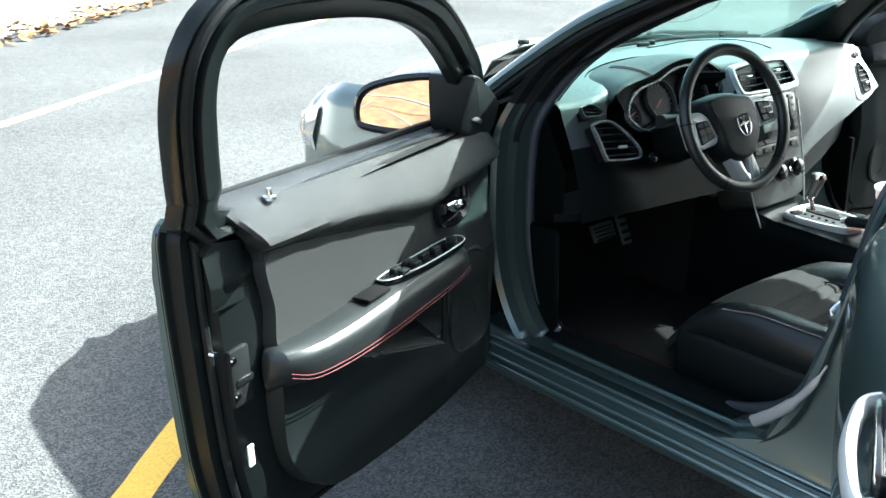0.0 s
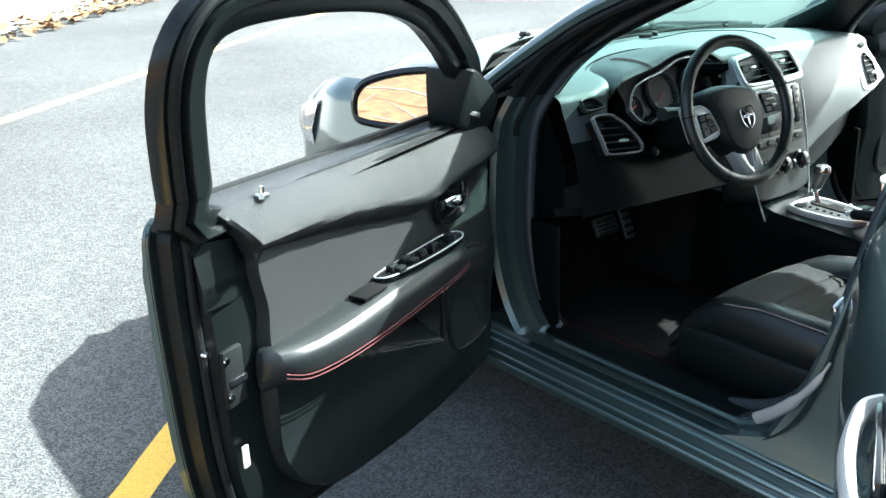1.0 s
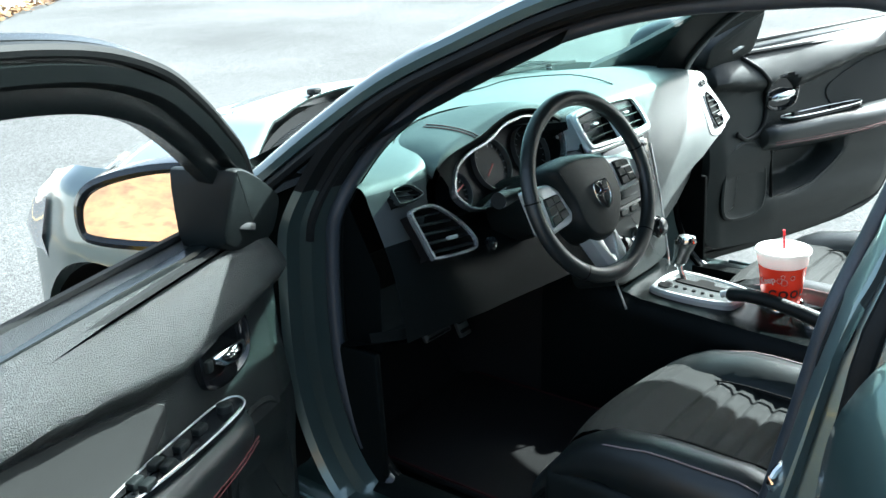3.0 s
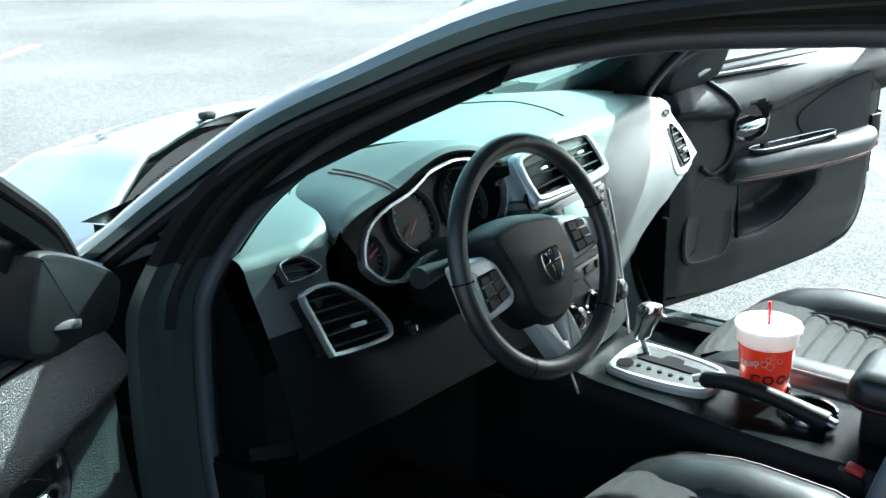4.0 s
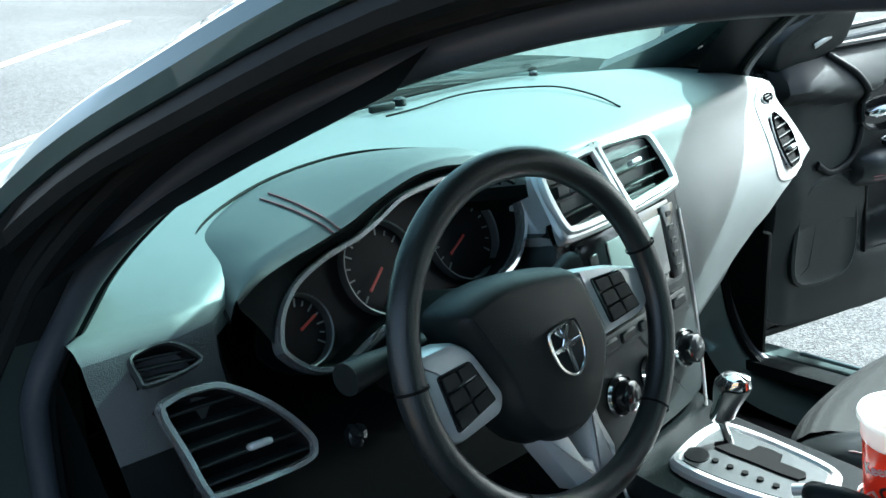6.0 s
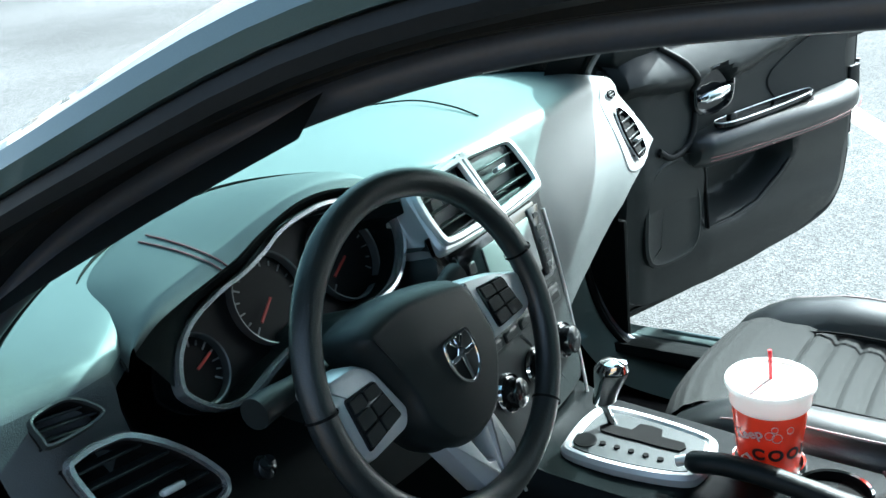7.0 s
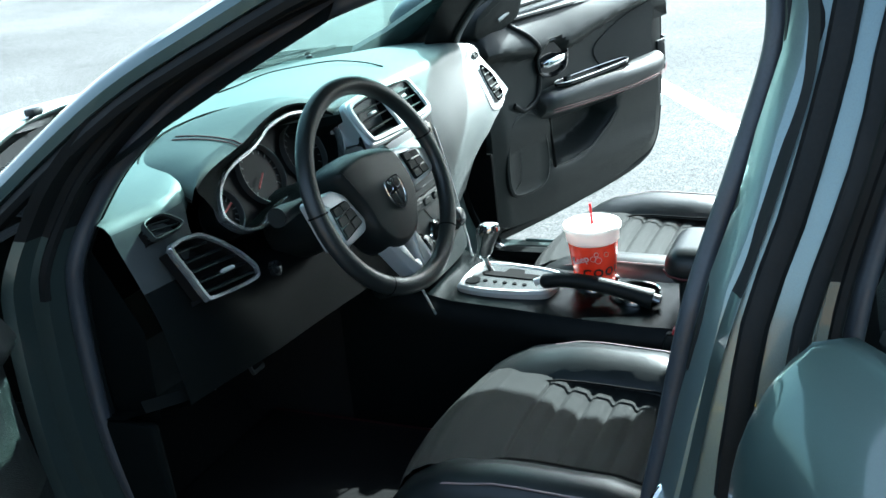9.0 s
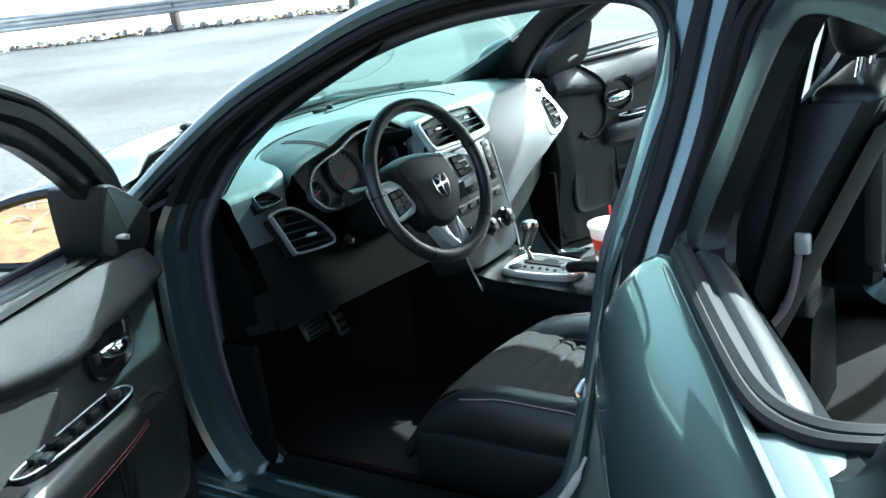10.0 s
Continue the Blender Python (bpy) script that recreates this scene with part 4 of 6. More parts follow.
    part("latch_slot", rbox((0.010, 0.042, 0.014), uw(1.012, -0.080, 0.692), 0.003), GLOSSBLACK, latch)
    for u, z in ((1.062, 0.757), (1.036, 0.738), (1.034, 0.668)):
        part("screw", disc(0.006, 0.012, Matrix.Translation(uw(u, -0.072 if u < 1.05 else -0.055, z)) @ Euler((0, radians(90), 0)).to_matrix().to_4x4(), 10), CHROME, latch)
    part("door_label", rbox((0.004, 0.014, 0.042), uw(1.012, -0.0765, 0.537), 0.0), LID, door, "white paper label")
    # weather strip along the inner edge
    c = curve2(FRONT_SHELL, 4)
    low = [Vector(q) for q in door_ring(c, -0.045, -0.046)]
    part("door_strip", tube([q for q in low if q.z < 0.97], 0.008, 8, up=(1, 0, 0)), RUBBER, door, "black rubber strip")
    # outer belt strip and the lowered glass edge
    part("belt_strip", tube([uw(u, 0.002, z + 0.006) for u, z in ((0.13, 0.972), (0.4, 0.98), (0.7, 0.986), (1.03, 0.996))], 0.008, 8, flat=1.2), RUBBER, door, "black belt strip")
    # mirror with its sail
    sail = [(0.048, 0.945), (0.044, 0.985), (0.055, 1.012), (0.10, 1.043), (0.17, 1.082), (0.225, 1.105), (0.243, 1.095), (0.245, 1.03), (0.24, 0.985), (0.225, 0.968), (0.17, 0.945), (0.08, 0.93)]
    part("mirror_sail", loft([door_ring(curve2(sail, 3), 0.0, -0.02), door_ring(curve2(sail, 3), 0.0, lambda u, z: -0.088 - 0.33 * (z - 0.98)), door_ring(curve2(sail, 3), -0.004, lambda u, z: -0.095 - 0.33 * (z - 0.98)), door_ring(curve2(sail, 3), -0.010, lambda u, z: -0.097 - 0.33 * (z - 0.98))], around=True, cap=True), BLACK, door, "black plastic mirror mount")
    part("speaker_badge", rbox((0.004, 0.052, 0.012), uw(0.165, -0.1005, 0.989), 0.0019, turn=(-20, 0, 0)), RIM, door, "small silver badge")
    face = curve2([(0.055, 0.945), (0.04, 1.0), (0.035, 1.06), (0.055, 1.08), (0.15, 1.072), (0.25, 1.045), (0.29, 1.01), (0.295, 0.96), (0.27, 0.94), (0.15, 0.935)], 4)

    def mring(grow, u):
        return [uw(u - 0.02, w - 0.03, z - 0.005) for w, z in inset(face, -grow)]
    mirror = part("door_mirror", loft([mring(-0.014, 0.118), mring(-0.008, 0.150), mring(0.0, 0.155), mring(0.010, 0.150), mring(0.014, 0.12), mring(0.008, 0.07), mring(-0.02, 0.03), mring(-0.05, 0.015)], around=True, cap=True), GLOSSBLACK, door, "black door mirror housing")
    gm = part("mirror_glass", slab([(w, z) for w, z in inset(face, 0.010)], 0.003, frame_of((0.03, -0.127 - 0.10, 0.0), (-1, 0, 0), (0, 0.10, 0.995))), MIRROR, mirror, "mirror glass reflecting brown leaves")
    part("mirror_arm", tube([uw(0.10, -0.05, 0.985), uw(0.075, 0.05, 0.985)], 0.032, 12, flat=1.0), GLOSSBLACK, mirror)
    FLIP[0] = False
    return door


def rear_door(side):
    FLIP[0] = side > 0
    door = shell("rear_door", REAR_SHELL, REAR_GLASS, "open rear door, dark metallic outside", -0.075, 0.075, [(q.x, q.y) for q in smooth([(0.24, 0.02, 0), (0.32, 0.06, 0), (0.45, 0.092, 0), (0.6, 0.108, 0), (0.75, 0.112, 0), (0.85, 0.104, 0), (0.90, 0.090, 0), (0.94, 0.064, 0), (0.97, 0.032, 0), (0.99, 0.008, 0), (1.03, 0.0, 0)], 6)])
    door.matrix_basis = pose(0.89 * side, -0.945, 0.005, 0, 0, 62.5 * side)

    def wf(u, z):
        return -0.082 + 0.03 * max(0, (z - 0.93) / 0.055) ** 2
    outline = [(0.05, 0.36), (0.045, 0.6), (0.05, 0.92), (0.07, 0.975), (0.3, 0.982), (0.7, 0.984), (0.92, 0.98), (0.94, 0.95), (0.88, 0.86), (0.76, 0.66), (0.66, 0.48), (0.55, 0.36), (0.3, 0.32)]
    trim_panel(door, outline, wf, "trim_panel", "black leather-trimmed door panel", material=LEATHER)
    cap = []
    for u, k in ((0.055, 0.2), (0.06, 0.75), (0.085, 1.0), (0.2, 1.0), (0.35, 1.0), (0.48, 1.0), (0.545, 0.97), (0.57, 0.7), (0.575, 0.2)):
        cap.append([uw(u, -0.022 + (w + 0.022) * k, 0.95 + (z + 0.012 * u - 0.95) * k) for w, z in ((-0.022, 0.985), (-0.027, 1.000), (-0.038, 1.008), (-0.055, 1.004), (-0.070, 0.986), (-0.081, 0.955), (-0.085, 0.90))])
    soft(part("door_cap", loft(cap), LEATHER, door, "rounded black cap along the window"), 1)
    # painted shoulder behind the cap, with a rubber bead that bends round it
    deck = []
    for u in (0.590, 0.597, 0.61, 0.70, 0.85, 0.965):
        lift = 0.0 if u < 0.595 else 0.004
        deck.append([uw(u + d, w, 0.994 + 0.012 * u + z + lift) for w, z, d in ((0.004, -0.03, -0.045), (0.0, -0.006, -0.045), (-0.02, 0.0, -0.03), (-0.055, 0.0, -0.01), (-0.085, -0.006, 0.0), (-0.095, -0.05, 0.0))])
    part("door_shoulder", loft(deck), PAINT, door, "painted shoulder behind the window cap")
    for add, rad in ((0.0, 0.011), (0.020, 0.008)):
        bend = smooth([uw(u + add * 0.6, w + add * 0.5, 1.006 + 0.004 * u) for u, w in ((0.08, -0.014), (0.25, -0.013), (0.42, -0.015), (0.50, -0.020), (0.545, -0.032), (0.575, -0.055), (0.588, -0.085), (0.592, -0.11))], 4)
        part("cap_bead", tube(bend, rad, 8), RUBBER, door, "black rubber bead round the window cap")
    # the handle gets satin silver to stand in for sunlight on it
    hb = part("outer_handle", tube(smooth([uw(0.565, 0.06, 0.88), uw(0.578, 0.077, 0.882), uw(0.607, 0.090, 0.885), uw(0.69, 0.100, 0.887), uw(0.77, 0.097, 0.887), uw(0.82, 0.086, 0.885), uw(0.86, 0.06, 0.88)], 5), 0.0095, 10, flat=1.6), SATIN, door, "pull handle, its sunlit brightness put into the colour")
    part("handle_recess", rbox((0.012, 0.17, 0.075), uw(0.71, 0.0705, 0.88), 0.005), GLOSSBLACK, door, "dark recess behind the handle")
    part("handle_cap", rbox((0.03, 0.075, 0.045), uw(0.84, 0.076, 0.88), 0.014), SATIN, hb)
    part("belt_strip", tube([uw(u, -0.022, z + 0.004) for u, z in ((0.05, 0.985), (0.25, 0.992), (0.40, 0.996), (0.52, 0.999))], 0.010, 8, flat=1.2), RUBBER, door, "black belt strip")
    FLIP[0] = False
    return door


for side in (-1, 1):
    front_door(side)
    rear_door(side)


# ---- the car: dashboard ----
def dash_at(x, t):
    """The board's skin: x across, t from the windshield (0) to the lower edge (1)."""
    a = abs(x)
    wind = 0.575 - 0.30 * a * a - 0.35 * a ** 6
    brow = lerp([(-0.745, 0.13), (-0.66, 0.10), (-0.60, 0.07), (-0.2, 0.06), (-0.1, 0.045), (0.15, 0.035), (0.3, 0.040), (0.5, 0.068), (0.6, 0.084), (0.66, 0.089), (0.704, 0.089)], x)
    brow += 0.085 * math.exp(-((x + 0.35) / 0.19) ** 6)
    ztop = lerp([(-0.745, 0.955), (-0.66, 0.962), (-0.55, 0.975), (0.0, 0.998), (0.4, 1.0), (0.66, 0.985), (0.745, 0.965)], x)
    hood = 0.012 * math.exp(-((x + 0.345) / 0.20) ** 4)
    low_z = lerp([(-0.745, 0.66), (-0.55, 0.668), (-0.2, 0.668), (0.17, 0.68), (0.22, 0.70), (0.3, 0.735), (0.45, 0.775), (0.6, 0.815), (0.66, 0.835), (0.704, 0.85)], x)
    low_y = lerp([(-0.745, 0.02), (-0.5, -0.03), (-0.15, -0.06), (0.17, -0.055), (0.25, -0.05), (0.45, -0.035), (0.6, -0.025), (0.66, -0.017), (0.704, -0.012)], x)
    if t < 0.55:
        s = t / 0.55
        y = wind + (brow - wind) * s
        z = ztop + 0.012 * math.sin(math.pi * s) + hood * max(0, (s - 0.30) / 0.70) ** 1.2 - 0.012 * (1 - s) + 0.008 * math.exp(-((x - 0.1) / 0.2) ** 4) * s
    elif t < 0.66:
        s = (t - 0.55) / 0.11
        y = brow - 0.028 * math.sin(s * math.pi / 2)
        z = ztop + hood - 0.034 * (1 - math.cos(s * math.pi / 2)) + 0.008 * math.exp(-((x - 0.1) / 0.2) ** 4)
    else:
        s = (t - 0.66) / 0.34
        z0 = ztop + hood - 0.034
        z = z0 + (low_z - z0) * s
        bulge = 0.03 * math.sin(math.pi * s) * (lerp([(0.4, 1), (0.64, 0.1)], x) if x > 0.2 else 0.5)
        y = brow - 0.028 + (low_y - brow + 0.028) * s - bulge
        # the recess for the instruments under the hood
        y += 0.12 * math.exp(-((x + 0.325) / 0.235) ** 8) * math.exp(-((s - 0.26) / 0.25) ** 4)
    return x, y - 0.015, z + lerp([(-0.67, 0.012), (0.2, -0.001), (0.69, -0.008)], x)


def on_face(x, z, off=0.0):
    """The point of the board's face at (x, z), lifted off it by off."""
    lo, hi = 0.5, 1.0
    for k in range(30):
        mid = (lo + hi) / 2
        if dash_at(x, mid)[2] > z:
            lo = mid
        else:
            hi = mid
    p = Vector(dash_at(x, lo))
    du = Vector(dash_at(x + 0.004, lo)) - Vector(dash_at(x - 0.004, lo))
    dv = Vector(dash_at(x, min(lo + 0.01, 1))) - Vector(dash_at(x, lo - 0.01))
    n = du.cross(dv).normalized()
    if n.y > 0:
        n = -n
    return p + n * off


def dashboard():
    # top and face of the board: rows from the windshield back and down, columns across
    xs = [0.945 * x for x in (-0.745, -0.72, -0.69, -0.66, -0.62, -0.58, -0.54, -0.50, -0.45, -0.40, -0.35, -0.30, -0.25, -0.21, -0.17, -0.12, -0.06, 0.0, 0.06, 0.12, 0.17, 0.22, 0.28, 0.34, 0.40, 0.46, 0.52, 0.58, 0.62, 0.66, 0.70, 0.73, 0.745)]
    rows = [[dash_at(x, k / 29) for x in xs] for k in range(30)]
    # the lower edge folds forward
    rows.append([(x, y + 0.03, z - 0.012) for x, y, z in rows[-1]])
    rows.append([(x, y + 0.10, z - 0.012) for x, y, z in rows[-2]])
    bm = loft(rows)
    bm.faces.ensure_lookup_table()
    wide = len(xs) - 1
    # form shading by colour: the driver's face steps down to near-black
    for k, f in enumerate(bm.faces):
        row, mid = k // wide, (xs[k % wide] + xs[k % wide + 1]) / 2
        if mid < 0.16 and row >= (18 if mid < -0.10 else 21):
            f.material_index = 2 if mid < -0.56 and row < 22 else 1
    board = part("dashboard", bm, [DASH, LOWER, DASH_SHADE], car, "dark grained dashboard, sunlit on the passenger side, shaded in colour on the driver's")
    # knee panel below the wheel and the glove box
    rows = []
    for x, y, z in ((-0.745, 0.06, 0.675), (-0.70, 0.02, 0.675), (-0.5, -0.01, 0.675), (-0.3, -0.03, 0.675), (-0.16, -0.04, 0.675)):
        rows.append([(x, y, z + 0.02), (x, y - 0.005, z), (x, y + 0.05, z - 0.02), (x, y + 0.14, z - 0.03), (x, y + 0.30, z - 0.03)])
    part("knee_panel", loft(rows), LOWER, board, "black plastic knee panel")
    rows = []
    for x, y, z in ((0.20, -0.005, 0.69), (0.35, 0.015, 0.725), (0.55, 0.03, 0.79), (0.70, 0.06, 0.83)):
        rows.append([(x, y + 0.01, z), (x, y, z - 0.03), (x, y + 0.03, z - 0.18), (x, y + 0.12, z - 0.22)])
    part("glove_box", loft(rows), BLACK, board, "black glove box lid")
    # side caps at the door ends
    for s in (-1, 1):
        rows = [[(s * 0.708, y, z) for y, z in ((0.14, 0.97), (0.30, 0.985), (0.42, 0.97))], [(s * 0.712, y, z) for y, z in ((0.05, 0.80), (0.25, 0.80), (0.42, 0.80))], [(s * 0.712, y, z) for y, z in ((0.06, 0.64), (0.25, 0.60), (0.42, 0.58))]]
        part("end_cap", loft(rows), LOWER, board)
        part("kick_panel", rbox((0.02, 0.5, 0.4), (s * 0.735, 0.30, 0.45), 0.01), LOWER, board)
    pad = [(0.02, 0.40, 1.004), (0.087, 0.388, 1.006), (0.17, 0.39, 1.0075), (0.229, 0.37, 1.0085), (0.285, 0.31, 1.010), (0.298, 0.25, 1.0125), (0.27, 0.16, 1.012), (0.234, 0.09, 1.008)]
    part("pad_seam", tube(smooth(pad, 5), 0.0016, 6), UNDER, board)
    # defrost grille and a sun sensor
    for k in range(3):
        pts = [(x, 0.52 - 0.30 * x * x - 0.016 * k, 1.0 + 0.002 * k) for x in (-0.5 + j / 12 for j in range(13))]
        part("defrost_slot", tube(pts, 0.0035, 6), UNDER, board)
    part("sun_sensor", turned([(0.009, 0), (0.008, 0.006), (0.0, 0.009)], Matrix.Translation((0.405, 0.392, 1.002)), 12), GLOSSBLACK, board)
    part("dash_clip", rbox((0.05, 0.012, 0.014), (0.05, 0.44, 1.008), 0.004, turn=(0, 0, -12)), BLACK, board)
    part("clip_knob", turned([(0.012, 0), (0.011, 0.012), (0.0, 0.016)], Matrix.Translation((0.09, 0.437, 1.004)), 12), BLACK, board)
    return board


def air_vent(name, outline, m, slats, bezel, width, label, knob=(0, 0), deep_by=0.035):
    """A framed outlet with slats, drawn in (a, b) on the plane of the matrix m."""
    c = curve2(outline, 4)
    inner = inset(c, width)
    v = part(name, ringband(c, inner, 0.012 if deep_by > 0.01 else 0.002, m), bezel, car, label)
    ca, cb = sum(a for a, b in inner) / len(inner), sum(b for a, b in inner) / len(inner)
    deep = loft([[(a, b, 0.006) for a, b in inner], [(a, b, -deep_by) for a, b in inset(inner, 0.004 if deep_by > 0.01 else 0.0)], [(ca, cb, -deep_by - 0.0005) for a, b in inner]], around=True)
    deep.transform(m)
    part("duct", deep, UNDER, v, "dark duct")
    bs = [b for a, b in inner]
    lo, hi = min(bs), max(bs)
    for k in range(slats):
        b = lo + (hi - lo) * (k + 0.6) / (slats + 0.2)
        cross = []
        for (a1, b1), (a2, b2) in zip(inner, inner[1:] + inner[:1]):
            if (b1 - b) * (b2 - b) <= 0 and b1 != b2:
                cross.append(a1 + (a2 - a1) * (b - b1) / (b2 - b1))
        if len(cross) < 2:
            continue
        a1, a2 = min(cross), max(cross)
        s = rbox((a2 - a1, 0.003, 0.016), ((a1 + a2) / 2, b, -0.003), 0.001, 1, turn=(18, 0, 0))
        s.transform(m)
        part("slat", s, BLACK, v, "black slat")
    if name == "demister_vent":
        return v
    kb = rbox((0.026, 0.007, 0.012), (knob[0], knob[1], 0.006), 0.003)
    kb.transform(m)
    part("vent_knob", kb, SATIN, v, "small silver vent knob")
    return v


board = dashboard()

# vents at the two ends: a small demister above a larger outlet
mvent = frame_of((-0.608, -0.029, 0.873), (0.9, -0.10, -0.08), (0.0, 0.42, 0.9))
air_vent("air_vent", [(-0.079, 0.047), (-0.062, 0.058), (-0.035, 0.060), (-0.008, 0.055), (0.034, 0.024), (0.063, -0.012), (0.069, -0.033), (0.050, -0.048), (-0.042, -0.048), (-0.057, -0.038), (-0.067, 0.0)], mvent, 5, BRIGHT, 0.008, "driver's air vent in a satin silver frame", (0.01, -0.012))
mdem = frame_of((-0.636, 0.03, 0.950), (0.9, -0.22, -0.10), (0.0, 0.6, 0.8))
air_vent("demister_vent", [(-0.042, 0.006), (-0.025, 0.014), (-0.003, 0.016), (0.013, 0.008), (0.026, -0.008), (0.008, -0.018), (-0.032, -0.024), (-0.039, -0.013)], mdem, 3, DASH_SHADE, 0.004, "small black demister vent")
# a pale leaf-shaped surround lies flush on the passenger's end, with two outlets
pcol = mat("pale_silver_paint", (0.52, 0.53, 0.53), 0.4, 0.35)
leaf_outline = curve2([(0.662, 0.975), (0.684, 0.955), (0.692, 0.91), (0.680, 0.86), (0.655, 0.824), (0.605, 0.812), (0.555, 0.822), (0.553, 0.86), (0.578, 0.922), (0.620, 0.962)], 4)
part("vent_surround", loft([[tuple(on_face(x, z, c)) for x, z in inset(leaf_outline, d)] for d, c in ((0.0, -0.003), (0.001, 0.0025), (0.004, 0.004), (0.012, 0.004), (0.022, 0.004), (0.032, 0.004))], around=True, cap=True), pcol, car, "pale silver vent surround")


def end_vent(name, outline, slats, label, knob, width):
    cx, cz = sum(x for x, z in outline) / len(outline), sum(z for x, z in outline) / len(outline)
    m = frame_of(on_face(cx, cz, 0.007), on_face(cx + 0.02, cz) - on_face(cx - 0.02, cz), on_face(cx, cz + 0.02) - on_face(cx, cz - 0.02))
    flat = [m.inverted() @ on_face(x, z, 0.007) for x, z in outline]
    air_vent(name, [(q.x, q.y) for q in flat], m, slats, pcol, width, label, knob, 0.001)


end_vent("air_vent", [(0.608, 0.914), (0.628, 0.919), (0.660, 0.888), (0.654, 0.853), (0.639, 0.833), (0.605, 0.827), (0.588, 0.836), (0.588, 0.880)], 6, "passenger's air vent in a pale silver frame", (0.004, -0.012), 0.003)
end_vent("demister_vent", [(0.635, 0.954), (0.656, 0.952), (0.666, 0.941), (0.652, 0.932), (0.628, 0.937), (0.623, 0.946)], 3, "small demister vent in a pale silver frame", (0, 0), 0.002)


# ---- the car: instruments ----
def instruments():
    m = frame_of((-0.365, 0.018, 0.924), (1, 0.0, 0.0), (0, 0.42, 0.9))
    outline = [(-0.166, -0.005), (-0.154, 0.022), (-0.134, 0.042), (-0.108, 0.056), (-0.065, 0.067), (-0.019, 0.073), (0.019, 0.083), (0.055, 0.095), (0.10, 0.10), (0.150, 0.099), (0.212, 0.080), (0.255, 0.045), (0.252, 0.008),
               (0.225, -0.025), (0.188, -0.044), (0.140, -0.047), (0.072, -0.040), (0.03, -0.038), (-0.01, -0.040), (-0.048, -0.047), (-0.088, -0.057), (-0.122, -0.052), (-0.144, -0.040), (-0.160, -0.022)]
    c = curve2(outline, 4)
    ins = part("instrument_panel", ringband(c, inset(c, 0.008), 0.016, m), BRIGHT, car, "instrument panel with a bright silver frame")
    back = slab(inset(c, 0.006), 0.004, m @ Matrix.Translation((0, 0, -0.046)))
    part("cluster_panel", back, DIAL, ins, "black instrument panel")
    hoodrim = loft([[tuple(m @ Vector((a, b, -0.044))) for a, b in inset(c, 0.008)], [tuple(m @ Vector((a, b, 0.004))) for a, b in inset(c, 0.005)]], around=True)
    part("cluster_wall", hoodrim, LOWER, ins)
    for a, b, r, ang in ((-0.105, -0.002, 0.042, 20), (0.035, 0.026, 0.058, 215), (0.180, 0.022, 0.060, 205)):
        g = part("gauge", turned([(r * 0.95, -0.004), (r * 0.96, 0.008), (r, 0.009), (r * 1.0, -0.01)], m @ Matrix.Translation((a, b, -0.038)), 40), DIMRING, ins, "round dial with a bright ring")
        nd = rbox((r * 0.62, 0.003, 0.002), (r * 0.33, 0, 0), 0.0)
        nd.transform(m @ Matrix.Translation((a, b, -0.032)) @ Euler((0, 0, radians(ang))).to_matrix().to_4x4())
        part("needle", nd, NEEDLE, ins, "red needle")
        part("dial_face", disc(r * 0.9, 0.001, m @ Matrix.Translation((a, b, -0.041)), 32), DIAL, ins)
        for k in range(15):
            w = radians(-40 + 260 * k / 14)
            tk = rbox((0.010 if k % 2 == 0 else 0.006, 0.002, 0.001), (r * 0.78, 0, 0), 0.0)
            tk.transform(m @ Matrix.Translation((a, b, -0.039)) @ Euler((0, 0, w)).to_matrix().to_4x4())
            part("dial_mark", tk, MARK, ins)
    # the padded hood over the instruments: from its lip back to the seam on the board
    lip = [(-0.562, 0.034, 0.972), (-0.529, 0.036, 0.987), (-0.487, 0.039, 0.995), (-0.444, 0.042, 1.0), (-0.397, 0.045, 1.007), (-0.345, 0.051, 1.019), (-0.28, 0.055, 1.029), (-0.221, 0.054, 1.026), (-0.164, 0.047, 1.009), (-0.108, 0.03, 0.968)]
    seam = [(-0.568, 0.045, 0.950), (-0.552, 0.085, 0.960), (-0.525, 0.15, 0.972), (-0.485, 0.215, 0.984), (-0.40, 0.265, 0.991), (-0.30, 0.285, 0.998), (-0.20, 0.265, 1.003), (-0.13, 0.20, 1.002), (-0.095, 0.13, 0.995), (-0.088, 0.04, 0.960)]
    rim = [(-0.168, 0.0), (-0.150, 0.028), (-0.110, 0.058), (-0.065, 0.070), (-0.019, 0.076), (0.019, 0.086), (0.080, 0.101), (0.150, 0.102), (0.205, 0.085), (0.258, 0.045)]
    shift = Vector((0, -0.016, 0.009))
    lip, seam = [q + shift for q in smooth(lip, 5)], [q + shift for q in smooth(seam, 5)]
    rim = [m @ Vector((q.x, q.y, 0.010)) for q in smooth([(p, q, 0) for p, q in rim], 5)]
    up = Vector((0, -0.25, 0.97))
    rows = []
    for k in range(13):
        t = k / 12
        rows.append([p.lerp(q, t) + up * (0.016 * math.sin(math.pi * t) ** 0.7 * (1 - 0.3 * t)) for p, q in zip(lip, seam)])
    hood = part("instrument_hood", loft(rows), DASH_SHADE, car, "padded hood over the instruments, shade put into its colour")
    part("hood_lip", loft([rim, [p.lerp(q, 0.6) for p, q in zip(rim, lip)], [q + Vector((0, 0, -0.004)) for q in lip], lip]), LOWER, hood, "black lip of the hood")
    part("hood_seam", tube([q + Vector((0, 0, 0.003)) for q in seam], 0.0022, 6), UNDER, hood)
    for j in (17, 18):
        pts = [r[j + int(0.35 * k)].lerp(r[j + int(0.35 * k) + 1], 0.35 * k % 1) + Vector((0, -0.001, 0.0014)) for k, r in enumerate(rows[0:10])]
